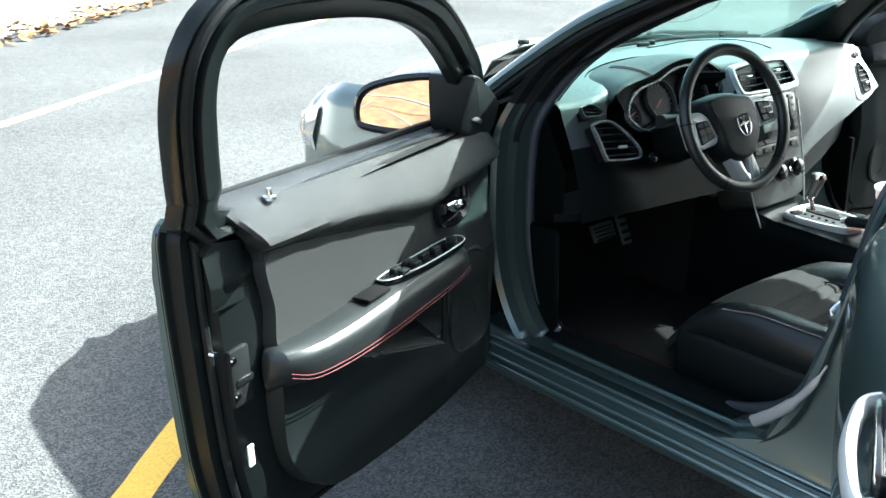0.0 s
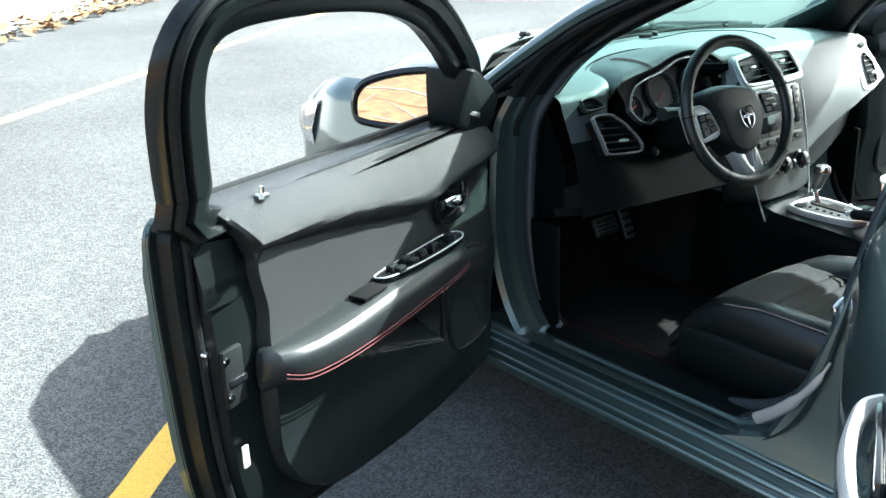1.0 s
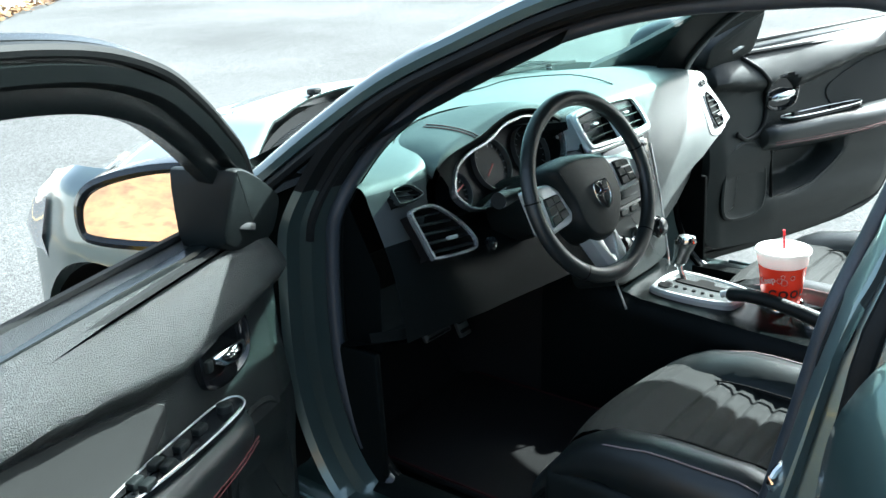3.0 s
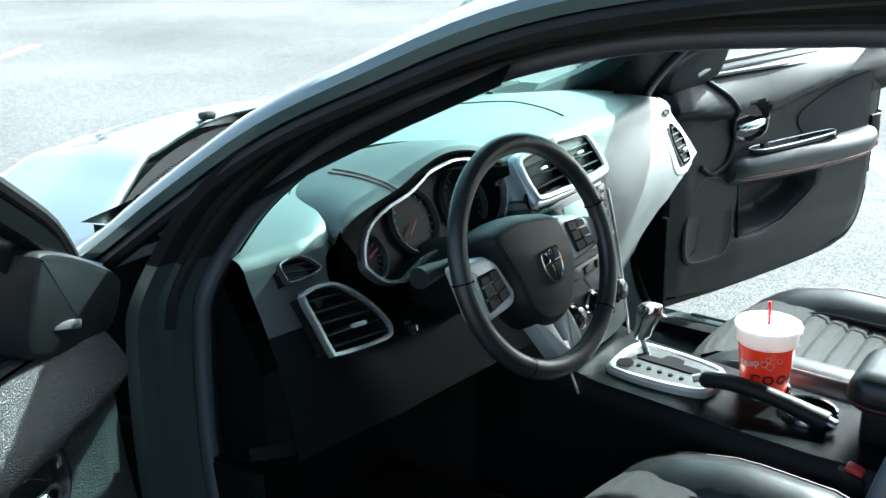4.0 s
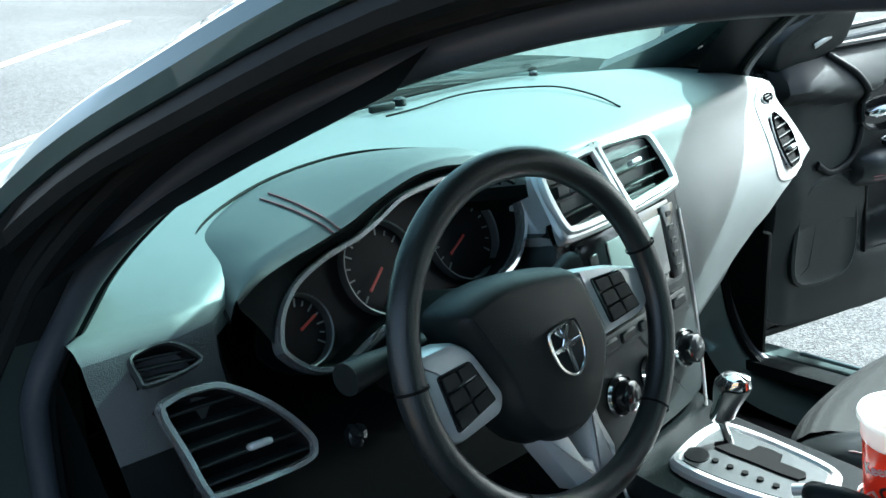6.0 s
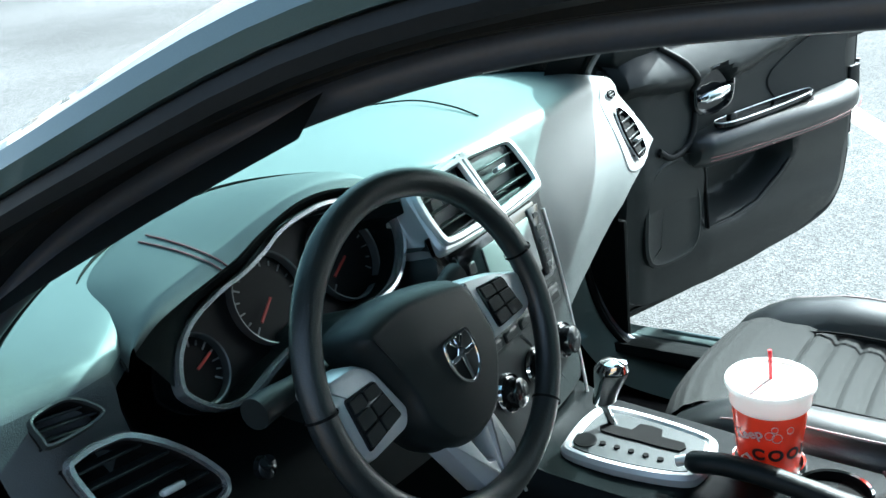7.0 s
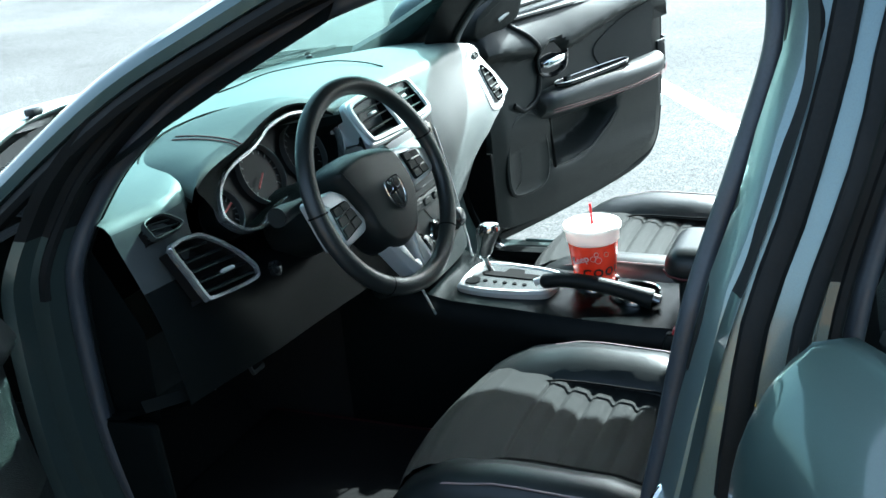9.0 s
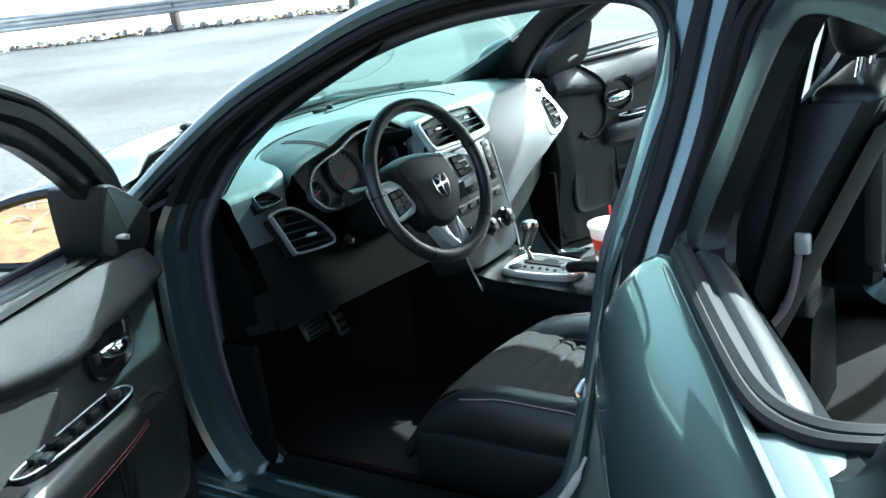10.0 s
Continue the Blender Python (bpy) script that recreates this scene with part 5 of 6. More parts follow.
        part("stitching", tube(pts, 0.0011, 6), RED, hood, "red stitching")
    # light switch
    part("light_switch", turned([(0.014, 0), (0.013, 0.008), (0.008, 0.011), (0.0, 0.012)], frame_of((-0.484, -0.042, 0.816), (1, 0, 0), (0, 0.3, 0.95)), 18), GLOSSBLACK, car, "small round light switch")


instruments()


# ---- the car: steering wheel ----
def steering_wheel():
    # a, b lie in the wheel's plane, c points to the driver; the wheel is turned a little
    m = frame_of((-0.3396, -0.19, 0.920), (0.995, -0.103, 0), (0.036, 0.344, 0.938)) @ Euler((0, 0, radians(6))).to_matrix().to_4x4()
    R = 0.178
    pts = [(R * math.cos(2 * math.pi * k / 64), R * math.sin(2 * math.pi * k / 64), 0.0) for k in range(64)]
    rim = tube(pts, 0.0165, 14, True, flat=0.85)
    rim.transform(m)
    wheel = part("steering_wheel", rim, LEATHER, car, "black leather steering wheel with silver spokes")
    for w in (8, 172, 232, 308):
        a = radians(w)
        b = turned([(0.0172, -0.0015), (0.0172, 0.0015)], m @ Matrix.Translation((R * math.cos(a), R * math.sin(a), 0.0)) @ Euler((radians(90), 0, a)).to_matrix().to_4x4(), 18)
        part("rim_seam", b, UNDER, wheel)
    # airbag cover: a domed shield
    pad = curve2([(-0.104, 0.058), (-0.086, 0.072), (-0.025, 0.073), (0.044, 0.055), (0.070, 0.039), (0.079, 0.005), (0.079, -0.040), (0.047, -0.088), (0.018, -0.108), (-0.022, -0.111), (-0.058, -0.094), (-0.080, -0.055), (-0.082, -0.015), (-0.096, 0.028)], 4)
    rows = [[tuple(m @ Vector((a, b, c))) for a, b in inset(pad, d)] for d, c in ((0.0, -0.055), (-0.002, -0.03), (0.0, -0.012), (0.004, 0.0), (0.009, 0.007), (0.013, 0.0105), (0.016, 0.0115))]
    part("airbag_cover", loft(rows, around=True, cap=True), BLACK, wheel, "black grained airbag cover")
    # side spokes with a framed block of four buttons, and a silver fork below
    for sp, quad in (([(-0.168, 0.050), (-0.112, 0.044), (-0.092, 0.026), (-0.074, -0.030), (-0.086, -0.047), (-0.142, -0.049), (-0.166, -0.040)], [(-0.146, 0.023), (-0.101, 0.020), (-0.088, -0.030), (-0.146, -0.038)]),
                     ([(0.066, 0.042), (0.118, 0.027), (0.150, 0.012), (0.168, 0.004), (0.166, -0.038), (0.144, -0.045), (0.078, -0.042)], [(0.085, 0.024), (0.133, 0.016), (0.146, -0.035), (0.092, -0.034)])):
        part("spoke", loft([[tuple(m @ Vector((a, b, c))) for a, b in inset(fillet(sp, 0.008), d)] for d, c in ((0.0, -0.035), (0.0, -0.010), (0.003, -0.004), (0.008, -0.002))], around=True, cap=True), SATIN, wheel, "satin silver spoke")
        part("button_pad", loft([[tuple(m @ Vector((a, b, c))) for a, b in inset(fillet(quad, 0.005), d)] for d, c in ((0.0, -0.004), (0.0015, 0.0), (0.004, 0.0005))], around=True, cap=True), GLOSSBLACK, wheel, "black button pad")
        q = [Vector(p) for p in quad]
        for u0, u1, v0, v1 in ((0.08, 0.47, 0.07, 0.30), (0.53, 0.92, 0.07, 0.30), (0.08, 0.47, 0.36, 0.62), (0.53, 0.92, 0.36, 0.62), (0.08, 0.47, 0.68, 0.93), (0.53, 0.92, 0.68, 0.93)):
            c4 = [q[0].lerp(q[1], u).lerp(q[3].lerp(q[2], u), v) for u, v in ((u0, v0), (u1, v0), (u1, v1), (u0, v1))]
            part("button", loft([[tuple(m @ Vector((a, b, c))) for a, b in inset(fillet([tuple(p) for p in c4], 0.002), d)] for d, c in ((0.0, 0.0), (0.0, 0.003))], around=True, cap=True), BLACK, wheel)
    for fk in ([(-0.064, -0.075), (-0.022, -0.090), (-0.008, -0.143), (0.004, -0.147), (0.002, -0.170), (-0.030, -0.166)], [(0.004, -0.147), (0.012, -0.095), (0.028, -0.090), (0.040, -0.150), (0.032, -0.172), (0.002, -0.170)]):
        part("lower_spoke", loft([[tuple(m @ Vector((a, b, c))) for a, b in inset(fillet(fk, 0.002), d)] for d, c in ((0.0, -0.035), (0.0, -0.010), (0.002, -0.005), (0.004, -0.004))], around=True, cap=True), SATIN, wheel, "satin silver lower spoke")
    # a plain shield emblem
    sh = curve2([(-0.022, 0.022), (-0.01, 0.026), (0.01, 0.026), (0.022, 0.022), (0.024, 0.0), (0.018, -0.02), (0.0, -0.032), (-0.018, -0.02), (-0.024, 0.0)], 4)
    up = m @ Matrix.Translation((0.009, -0.021, 0.013))
    em = part("emblem", ringband(sh, inset(sh, 0.004), 0.003, up), CHROME, wheel, "chrome shield emblem")
    bars = [rbox((0.040, 0.006, 0.003), (0, 0.002, 0.001), 0.001, 1), rbox((0.006, 0.05, 0.003), (0, -0.002, 0.001), 0.001, 1), rbox((0.03, 0.005, 0.003), (0, 0.010, 0.001), 0.001, 1, (0, 0, 50)), rbox((0.03, 0.005, 0.003), (0, 0.010, 0.001), 0.001, 1, (0, 0, -50))]
    for b in bars:
        b.transform(up)
        part("emblem_bar", b, CHROME, em)
    # column shroud and stalks
    col = tube([tuple(m @ Vector((0, 0, -0.03))), tuple(m @ Vector((0, -0.008, -0.12))), tuple(m @ Vector((0, -0.01, -0.24)))], [0.06, 0.065, 0.07], 16)
    part("column_shroud", col, BLACK, car, "black steering column shroud")
    for n, line in (("indicator_stalk", ((-0.05, 0.030, -0.078), (-0.150, 0.046, -0.062), (-0.185, 0.050, -0.055), (-0.207, 0.052, -0.050))), ("wiper_stalk", ((0.05, 0.020, -0.075), (0.115, 0.023, -0.075), (0.130, 0.024, -0.075), (0.142, 0.024, -0.074)))):
        part(n, tube([tuple(m @ Vector(q)) for q in line], [0.010, 0.012, 0.016, 0.0165], 14), BLACK, car, "black column stalk")


steering_wheel()


# ---- the car: centre stack and console ----
def centre_stack():
    m = frame_of((0.025, -0.058, 0.80), (1, 0, 0), (0, 0.24, 0.97))
    plate = curve2([(-0.135, 0.125), (-0.15, 0.13), (0.0, 0.135), (0.15, 0.13), (0.158, 0.09), (0.155, 0.0), (0.145, -0.14), (0.12, -0.20), (0.0, -0.21), (-0.12, -0.20), (-0.14, -0.14), (-0.15, 0.0), (-0.152, 0.09)], 3)
    stack = part("centre_fascia", loft([[tuple(m @ Vector((a, b, c))) for a, b in inset(plate, d)] for d, c in ((-0.004, -0.10), (0.0, 0.0), (0.005, 0.008), (0.014, 0.010))], around=True, cap=True), FASCIA, car, "dark centre fascia with vents, display and knobs")
    mv = frame_of((0.028, -0.010, 0.960), (1, 0, 0), (0, 0.58, 0.81))
    sil = curve2([(-0.135, 0.04), (-0.10, 0.047), (0.0, 0.05), (0.10, 0.047), (0.14, 0.04), (0.148, 0.0), (0.148, -0.05), (0.12, -0.062), (0.0, -0.066), (-0.12, -0.062), (-0.145, -0.05), (-0.142, 0.0)], 4)
    part("vent_surround", loft([[tuple(mv @ Vector((a, b, c))) for a, b in inset(sil, d)] for d, c in ((0.0, -0.05), (0.0, 0.008), (0.004, 0.013), (0.009, 0.014))], around=True), SATIN, stack, "satin silver vent surround")
    for s in (-1, 1):
        o = [(s * 0.001, 0.040), (s * 0.012, 0.046), (s * 0.09, 0.042), (s * 0.130, 0.034), (s * 0.140, 0.0), (s * 0.138, -0.044), (s * 0.12, -0.055), (s * 0.06, -0.058), (s * 0.012, -0.060), (s * 0.001, -0.054)]
        air_vent("air_vent", o, mv @ Matrix.Translation((0.0, 0.0, 0.008)), 5, SATIN, 0.012, "centre air vent with black slats", (s * 0.07, 0.0))
    # display unit
    body_ = rbox((0.235, 0.125, 0.02), (0.0, 0.045, 0.012), 0.008)
    body_.transform(m)
    radio = part("radio", body_, GLOSSBLACK, car, "radio with a grey display")
    scr = rbox((0.135, 0.085, 0.004), (0.012, 0.048, 0.0225), 0.002)
    scr.transform(m)
    part("display", scr, mat("switched_off_display", (0.20, 0.205, 0.20), 0.18), radio, "grey unlit display")
    edge = rbox((0.034, 0.108, 0.004), (0.100, 0.046, 0.0225), 0.002)
    edge.transform(m)
    part("key_strip", edge, SCREEN, radio, "glossy black key strip beside the display")
    for k in range(5):
        b = rbox((0.014, 0.008, 0.003), (0.100, 0.086 - 0.020 * k, 0.0245), 0.001, 1)
        b.transform(m)
        part("radio_button", b, FASCIA, radio)
    for k in range(3):
        b = rbox((0.020, 0.018, 0.004), (-0.090, 0.075 - 0.026 * k, 0.0225), 0.002, 1)
        b.transform(m)
        part("radio_button", b, BLACK, radio)
    strip = rbox((0.24, 0.03, 0.016), (0, -0.045, 0.010), 0.005)
    strip.transform(m)
    part("button_strip", strip, FASCIA, stack, "dark strip of buttons")
    for k in range(5):
        b = rbox((0.036, 0.016, 0.008), (-0.09 + 0.045 * k, -0.045, 0.018), 0.003, 1)
        b.transform(m)
        part("strip_button", b, BLACK, stack)
    for a in (-0.085, 0.0, 0.09):
        kn = part("climate_knob", turned([(0.027, 0.0), (0.027, 0.006), (0.022, 0.010), (0.021, 0.024), (0.017, 0.027), (0.0, 0.027)], m @ Matrix.Translation((a, -0.118, 0.010)), 26), GLOSSBLACK, stack, "black climate knob")
        part("knob_ring", turned([(0.0275, 0.002), (0.029, 0.004), (0.0275, 0.009)], m @ Matrix.Translation((a, -0.118, 0.010)), 26), CHROME, stack, "chrome ring")
    # bright edge lines of the stack
    for s in (-1, 1):
        ln = [tuple(m @ Vector((s * a, b, 0.010))) for a, b in ((0.152, 0.08), (0.150, 0.0), (0.142, -0.10), (0.128, -0.19), (0.112, -0.26))]
        part("stack_edge", tube(smooth(ln, 4), 0.0028, 6), SATIN, stack, "thin satin edge")


def console():
    rows = []
    for y, h, z, w in ((0.08, 0.10, 0.615, 0.155), (-0.06, 0.10, 0.605, 0.135), (-0.16, 0.10, 0.578, 0.125), (-0.30, 0.10, 0.568, 0.122), (-0.42, 0.10, 0.557, 0.12), (-0.56, 0.10, 0.550, 0.118), (-0.66, 0.10, 0.55, 0.115), (-0.95, 0.10, 0.55, 0.11)):
        c = 0.045
        rows.append([(c - w - 0.03, y, 0.27), (c - w - 0.012, y, z - 0.06), (c - w, y, z - 0.02), (c - w + 0.012, y, z - 0.004), (c - w * 0.5, y, z), (c, y, z), (c + w * 0.5, y, z), (c + w - 0.012, y, z - 0.004), (c + w, y, z - 0.02), (c + w + 0.012, y, z - 0.06), (c + w + 0.03, y, 0.27)])
    con = part("centre_console", loft(rows, cap=True), CONSOLE, car, "glossy black centre console")
    # gear shift plate
    m = frame_of((0.047, -0.25, 0.574), (1, 0, 0), (0, 1, 0.05))
    pl = curve2([(-0.075, 0.085), (-0.04, 0.10), (0.03, 0.10), (0.068, 0.08), (0.072, 0.0), (0.06, -0.085), (0.03, -0.105), (-0.03, -0.105), (-0.06, -0.085), (-0.078, 0.0)], 4)
    sh = part("gear_shift", loft([[tuple(m @ Vector((a, b, c))) for a, b in inset(pl, d)] for d, c in ((0.0, -0.01), (0.0, 0.006), (0.005, 0.012), (0.012, 0.012), (0.016, 0.008))], around=True, cap=True), SATIN, car, "automatic gear shift on a silver plate")
    part("shift_panel", slab(inset(pl, 0.018), 0.002, m @ Matrix.Translation((0, 0, 0.0075))), FASCIA, sh, "dark grey panel inside the silver rim")
    slot = curve2([(-0.012, 0.06), (0.008, 0.06), (0.010, 0.02), (0.030, 0.015), (0.030, -0.02), (0.012, -0.025), (0.012, -0.06), (-0.010, -0.06), (-0.012, 0.0)], 2)
    part("shift_slot", slab(slot, 0.004, m @ Matrix.Translation((0.008, 0, 0.0085))), UNDER, sh, "dark stepped slot")
    for k in range(5):
        dot = disc(0.0045, 0.003, m @ Matrix.Translation((-0.032, 0.045 - 0.022 * k, 0.0095)), 12)
        part("gear_mark", dot, UNDER, sh)
    part("shift_pin", disc(0.018, 0.003, m @ Matrix.Translation((-0.035, 0.072, 0.008)), 20), RUBBER, sh)
    part("shift_lever", tube([(0.072, -0.20, 0.578), (0.067, -0.19, 0.61), (0.062, -0.185, 0.63)], [0.007, 0.006, 0.008], 10), CHROME, sh, "chrome shift rod")
    kn = loft([[(0.062 + r * math.cos(a) * 0.8, -0.185 - 0.02 * (h / 0.07) + r * math.sin(a), 0.62 + h) for a in (2 * math.pi * k / 18 for k in range(18))] for r, h in ((0.010, 0.0), (0.016, 0.006), (0.018, 0.03), (0.024, 0.052), (0.026, 0.066), (0.020, 0.078), (0.006, 0.082))], around=True, cap=True)
    part("shift_knob", kn, CHROME, sh, "chrome and black shift knob")
    part("knob_grip", loft([[(0.062 + r * math.cos(a) * 0.85, -0.184 - 0.02 * (h / 0.07) + r * math.sin(a), 0.62 + h) for a in (math.pi + math.pi * k / 9 for k in range(10))] for r, h in ((0.020, 0.01), (0.0215, 0.03), (0.0265, 0.052), (0.0275, 0.064))]), LEATHER, sh)
    # parking brake
    br = part("parking_brake", tube(smooth([(0.004, -0.335, 0.597), (0.008, -0.38, 0.603), (0.014, -0.44, 0.597), (0.018, -0.50, 0.584), (0.022, -0.56, 0.566)], 4), [0.010] + [0.0155] * 11 + [0.0165, 0.017, 0.018, 0.02, 0.02][:5], 12), BLACK, car, "black parking brake lever")
    part("brake_button", tube([(0.001, -0.322, 0.596), (0.004, -0.336, 0.601)], 0.008, 10), SATIN, br, "silver release button")
    part("brake_sleeve", tube([(0.021, -0.54, 0.578), (0.024, -0.575, 0.566)], [0.0125, 0.0135], 12, flat=0.6), RIM, br, "silver sleeve")
    # cup holders with bright rims
    for x, y in ((0.105, -0.42), (0.062, -0.518)):
        ch = part("cup_holder", turned([(0.047, 0.010), (0.050, 0.012), (0.052, 0.006), (0.052, 0.0)], Matrix.Translation((x, y, 0.553)), 32), CHROME, car, "chrome-rimmed cup holder")
        part("holder_well", turned([(0.047, 0.010), (0.044, -0.001), (0.0, -0.0005)], Matrix.Translation((x, y, 0.553)), 32), UNDER, ch)
    # padded armrest box
    ab = rbox((0.175, 0.335, 0.078), (0.102, -0.748, 0.632), 0.0388, 6)
    ar = part("armrest_box", ab, LEATHER, car, "black leather centre armrest, half in the sun")
    part("armrest_base", rbox((0.155, 0.31, 0.10), (0.102, -0.765, 0.565), 0.015), BLACK, ar)
    part("armrest_piping", tube([(0.045, -0.579, 0.622), (0.024, -0.592, 0.618), (0.0135, -0.62, 0.616), (0.0135, -0.75, 0.616), (0.0135, -0.91, 0.616)], 0.0025, 6), RED, ar, "red piping")
    for x, y in ((-0.065, -0.62), (0.24, -0.60)):
        bk = part("belt_buckle", rbox((0.03, 0.05, 0.08), (x, y, 0.50), 0.008, turn=(15, 0, 0)), BLACK, car, "black seat belt buckle")
        part("buckle_button", rbox((0.024, 0.03, 0.012), (x, y - 0.012, 0.543), 0.004, turn=(15, 0, 0)), REDBUTTON, bk, "red release button")


centre_stack()
console()


# ---- the car: pedals, seats, belts ----
def pedal(x, y, z, w, h, name):
    p = part(name, rbox((w, 0.012, h), (x, y, z), 0.006, turn=(-25, 0, 0)), DIMRING, car, "metal pedal with black rubber studs")
    for k in range(4):
        part("pedal_rib", rbox((w * 0.8, 0.006, h * 0.09), (x, y - 0.008 + (k - 1.5) * h * 0.0 + (1.5 - k) * -h * 0.09, z + (k - 1.5) * h * 0.2), 0.002, 1, (-25, 0, 0)), RUBBER, p)
    part("pedal_arm", tube([(x, y + 0.01, z), (x, y + 0.06, z + 0.12), (x, y + 0.10, z + 0.22)], 0.008, 8), UNDER, p)


pedal(-0.295, 0.285, 0.487, 0.10, 0.055, "brake_pedal")
pedal(-0.19, 0.295, 0.475, 0.045, 0.11, "accelerator_pedal")


def front_seat(x0, label):
    seat = new("front_seat")
    seat.parent = car
    tagged(seat, label)
    # cushion: grey cloth middle with ribs, black leather bolsters
    rows = []
    nrow = 140
    for k in range(nrow + 1):
        t = k / nrow
        y = -0.205 - 0.52 * t
        z = lerp([(0, 0.385), (0.01, 0.41), (0.03, 0.436), (0.06, 0.458), (0.10, 0.476), (0.16, 0.490), (0.24, 0.499), (0.36, 0.501), (0.7, 0.485), (1, 0.465)], t)
        rib = -0.007 * abs(math.cos(math.pi * (t - 0.40) / 0.085)) ** 8 if t > 0.40 else 0.0
        row = []
        for j in range(15):
            s = -1 + 2 * j / 14
            row.append((x0 + s * 0.165, y - 0.03 * s * s * (1 - t), z + rib * (1 - s ** 4) + 0.012 * s * s))
        rows.append(row)
    part("seat_cushion", loft(rows), CLOTH, seat, "grey cloth cushion with cross ribs")
    rows = []
    for y, z in ((-0.25, 0.29), (-0.225, 0.33), (-0.212, 0.36), (-0.205, 0.385), (-0.208, 0.40)):
        rows.append([(x0 + s * 0.20, y - 0.035 * s * s, z) for s in (-1, -0.8, -0.5, 0, 0.5, 0.8, 1)])
    part("cushion_front", loft(rows), LEATHER, seat, "black leather cushion front")
    for s in (-1, 1):
        rows = []
        for k in range(13):
            t = k / 12
            y = -0.235 - 0.51 * t
            h = lerp([(0, 0.40), (0.03, 0.44), (0.08, 0.478), (0.15, 0.505), (0.25, 0.528), (0.45, 0.545), (0.75, 0.54), (1, 0.50)], t)
            row = []
            for dx, dz in ((0.126, -0.040), (0.150, -0.014), (0.186, 0.0), (0.222, -0.006), (0.241, -0.024), (0.248, -0.052), (0.245, -0.085), (0.232, -0.112)):
                row.append((x0 + s * (dx + 0.012 * math.sin(math.pi * t)), y + (0.02 if k == 0 else 0), h + dz * (0.45 + 0.55 * min(1, t * 2.2))))
            rows.append(row)
        bo = part("cushion_bolster", loft(rows, cap=True), LEATHER, seat, "black leather side bolster")
        pts = [(x0 + s * 0.130, -0.225 - 0.53 * k / 12, lerp([(0, 0.40), (0.08, 0.475), (0.2, 0.525), (0.45, 0.545), (0.75, 0.54), (1, 0.50)], k / 12) - 0.032) for k in range(13)]
        part("bolster_seam", tube(pts, 0.002, 6), UNDER, seat)
        pts = [(x0 + s * (0.226 + 0.012 * math.sin(math.pi * k / 12)), -0.245 - 0.50 * k / 12, lerp([(0, 0.40), (0.03, 0.44), (0.08, 0.478), (0.15, 0.505), (0.25, 0.528), (0.45, 0.545), (0.75, 0.54), (1, 0.50)], k / 12) - 0.006) for k in range(1, 13)]
        part("bolster_piping", tube(pts, 0.0016, 6), PIPING, seat, "pale stitched piping")
    # side cover and base
    for s in (-1, 1):
        part("seat_valance", rbox((0.044, 0.50, 0.14), (x0 + s * 0.232, -0.492, 0.372), 0.020, 3), BLACK, seat, "black plastic seat cover")
    part("seat_base", rbox((0.40, 0.42, 0.12), (x0, -0.52, 0.35), 0.02), UNDER, seat)
    for s in (-1, 1):
        part("seat_rail", rbox((0.03, 0.55, 0.03), (x0 + s * 0.17, -0.48, 0.285), 0.004), STEEL, seat)
    # backrest
    def back(t):
        return -0.735 - 0.31 * t, 0.46 + 0.655 * t
    rows = []
    for k in range(31):
        t = k / 30
        y, z = back(t)
        rib = -0.007 * abs(math.cos(math.pi * (t - 0.1) / 0.11)) ** 8 if 0.1 < t < 0.75 else 0
        half = lerp([(0, 0.15), (0.6, 0.16), (1, 0.13)], t)
        rows.append([(x0 + s * half, y + rib - 0.02 * (1 - s * s), z) for s in (-1, -0.6, -0.2, 0.2, 0.6, 1)])
    part("backrest", loft(rows), CLOTH, seat, "grey cloth backrest with cross ribs")
    for s in (-1, 1):
        rows = []
        for k in range(15):
            t = k / 14
            y, z = back(t)
            f = lerp([(0, 0.03), (0.3, 0.065), (0.7, 0.06), (0.92, 0.025), (1, 0.0)], t)
            w = lerp([(0, 0.10), (0.5, 0.10), (0.85, 0.085), (1, 0.05)], t)
            b = lerp([(0, 0.15), (0.6, 0.16), (1, 0.13)], t)
            rows.append([(x0 + s * (b - 0.008), y - 0.012, z), (x0 + s * (b + 0.02), y + f * 0.8, z), (x0 + s * (b + w * 0.5), y + f, z), (x0 + s * (b + w * 0.85), y + f * 0.5, z), (x0 + s * (b + w), y - 0.03, z), (x0 + s * (b + w * 0.92), y - 0.09, z), (x0 + s * (b + w * 0.5), y - 0.115, z), (x0 + s * b * 0.3, y - 0.125, z), (x0, y - 0.125, z)])
        part("back_bolster", loft(rows), LEATHER, seat, "black leather backrest bolster")
    rows = []
    for k in range(11):
        t = 0.06 + 0.88 * k / 10
        y, z = back(t)
        half = lerp([(0, 0.20), (0.5, 0.215), (0.85, 0.19), (1, 0.15)], t)
        rows.append([(x0 + q * half, y - 0.128 - 0.016 * (1 - q ** 4), z) for q in (-1, -0.85, -0.5, 0, 0.5, 0.85, 1)])
    part("back_panel", loft(rows), CLOTH, seat, "grey panel behind the backrest")
    y, z = back(1)
    part("back_top", rbox((0.30, 0.11, 0.06), (x0, y - 0.06, z - 0.01), 0.028, 4), LEATHER, seat, "black leather top of the backrest")
    for s in (-1, 1):
        part("headrest_post", tube([(x0 + s * 0.065, y - 0.06, z), (x0 + s * 0.065, y - 0.075, z + 0.08)], 0.006, 10), CHROME, seat, "chrome headrest post")
    part("headrest", rbox((0.25, 0.10, 0.17), (x0, y - 0.07, z + 0.14), 0.04, 4, (-8, 0, 0)), LEATHER, seat, "black leather headrest")
    return seat


front_seat(-0.365, "driver's seat with grey ribbed cloth and black leather bolsters")
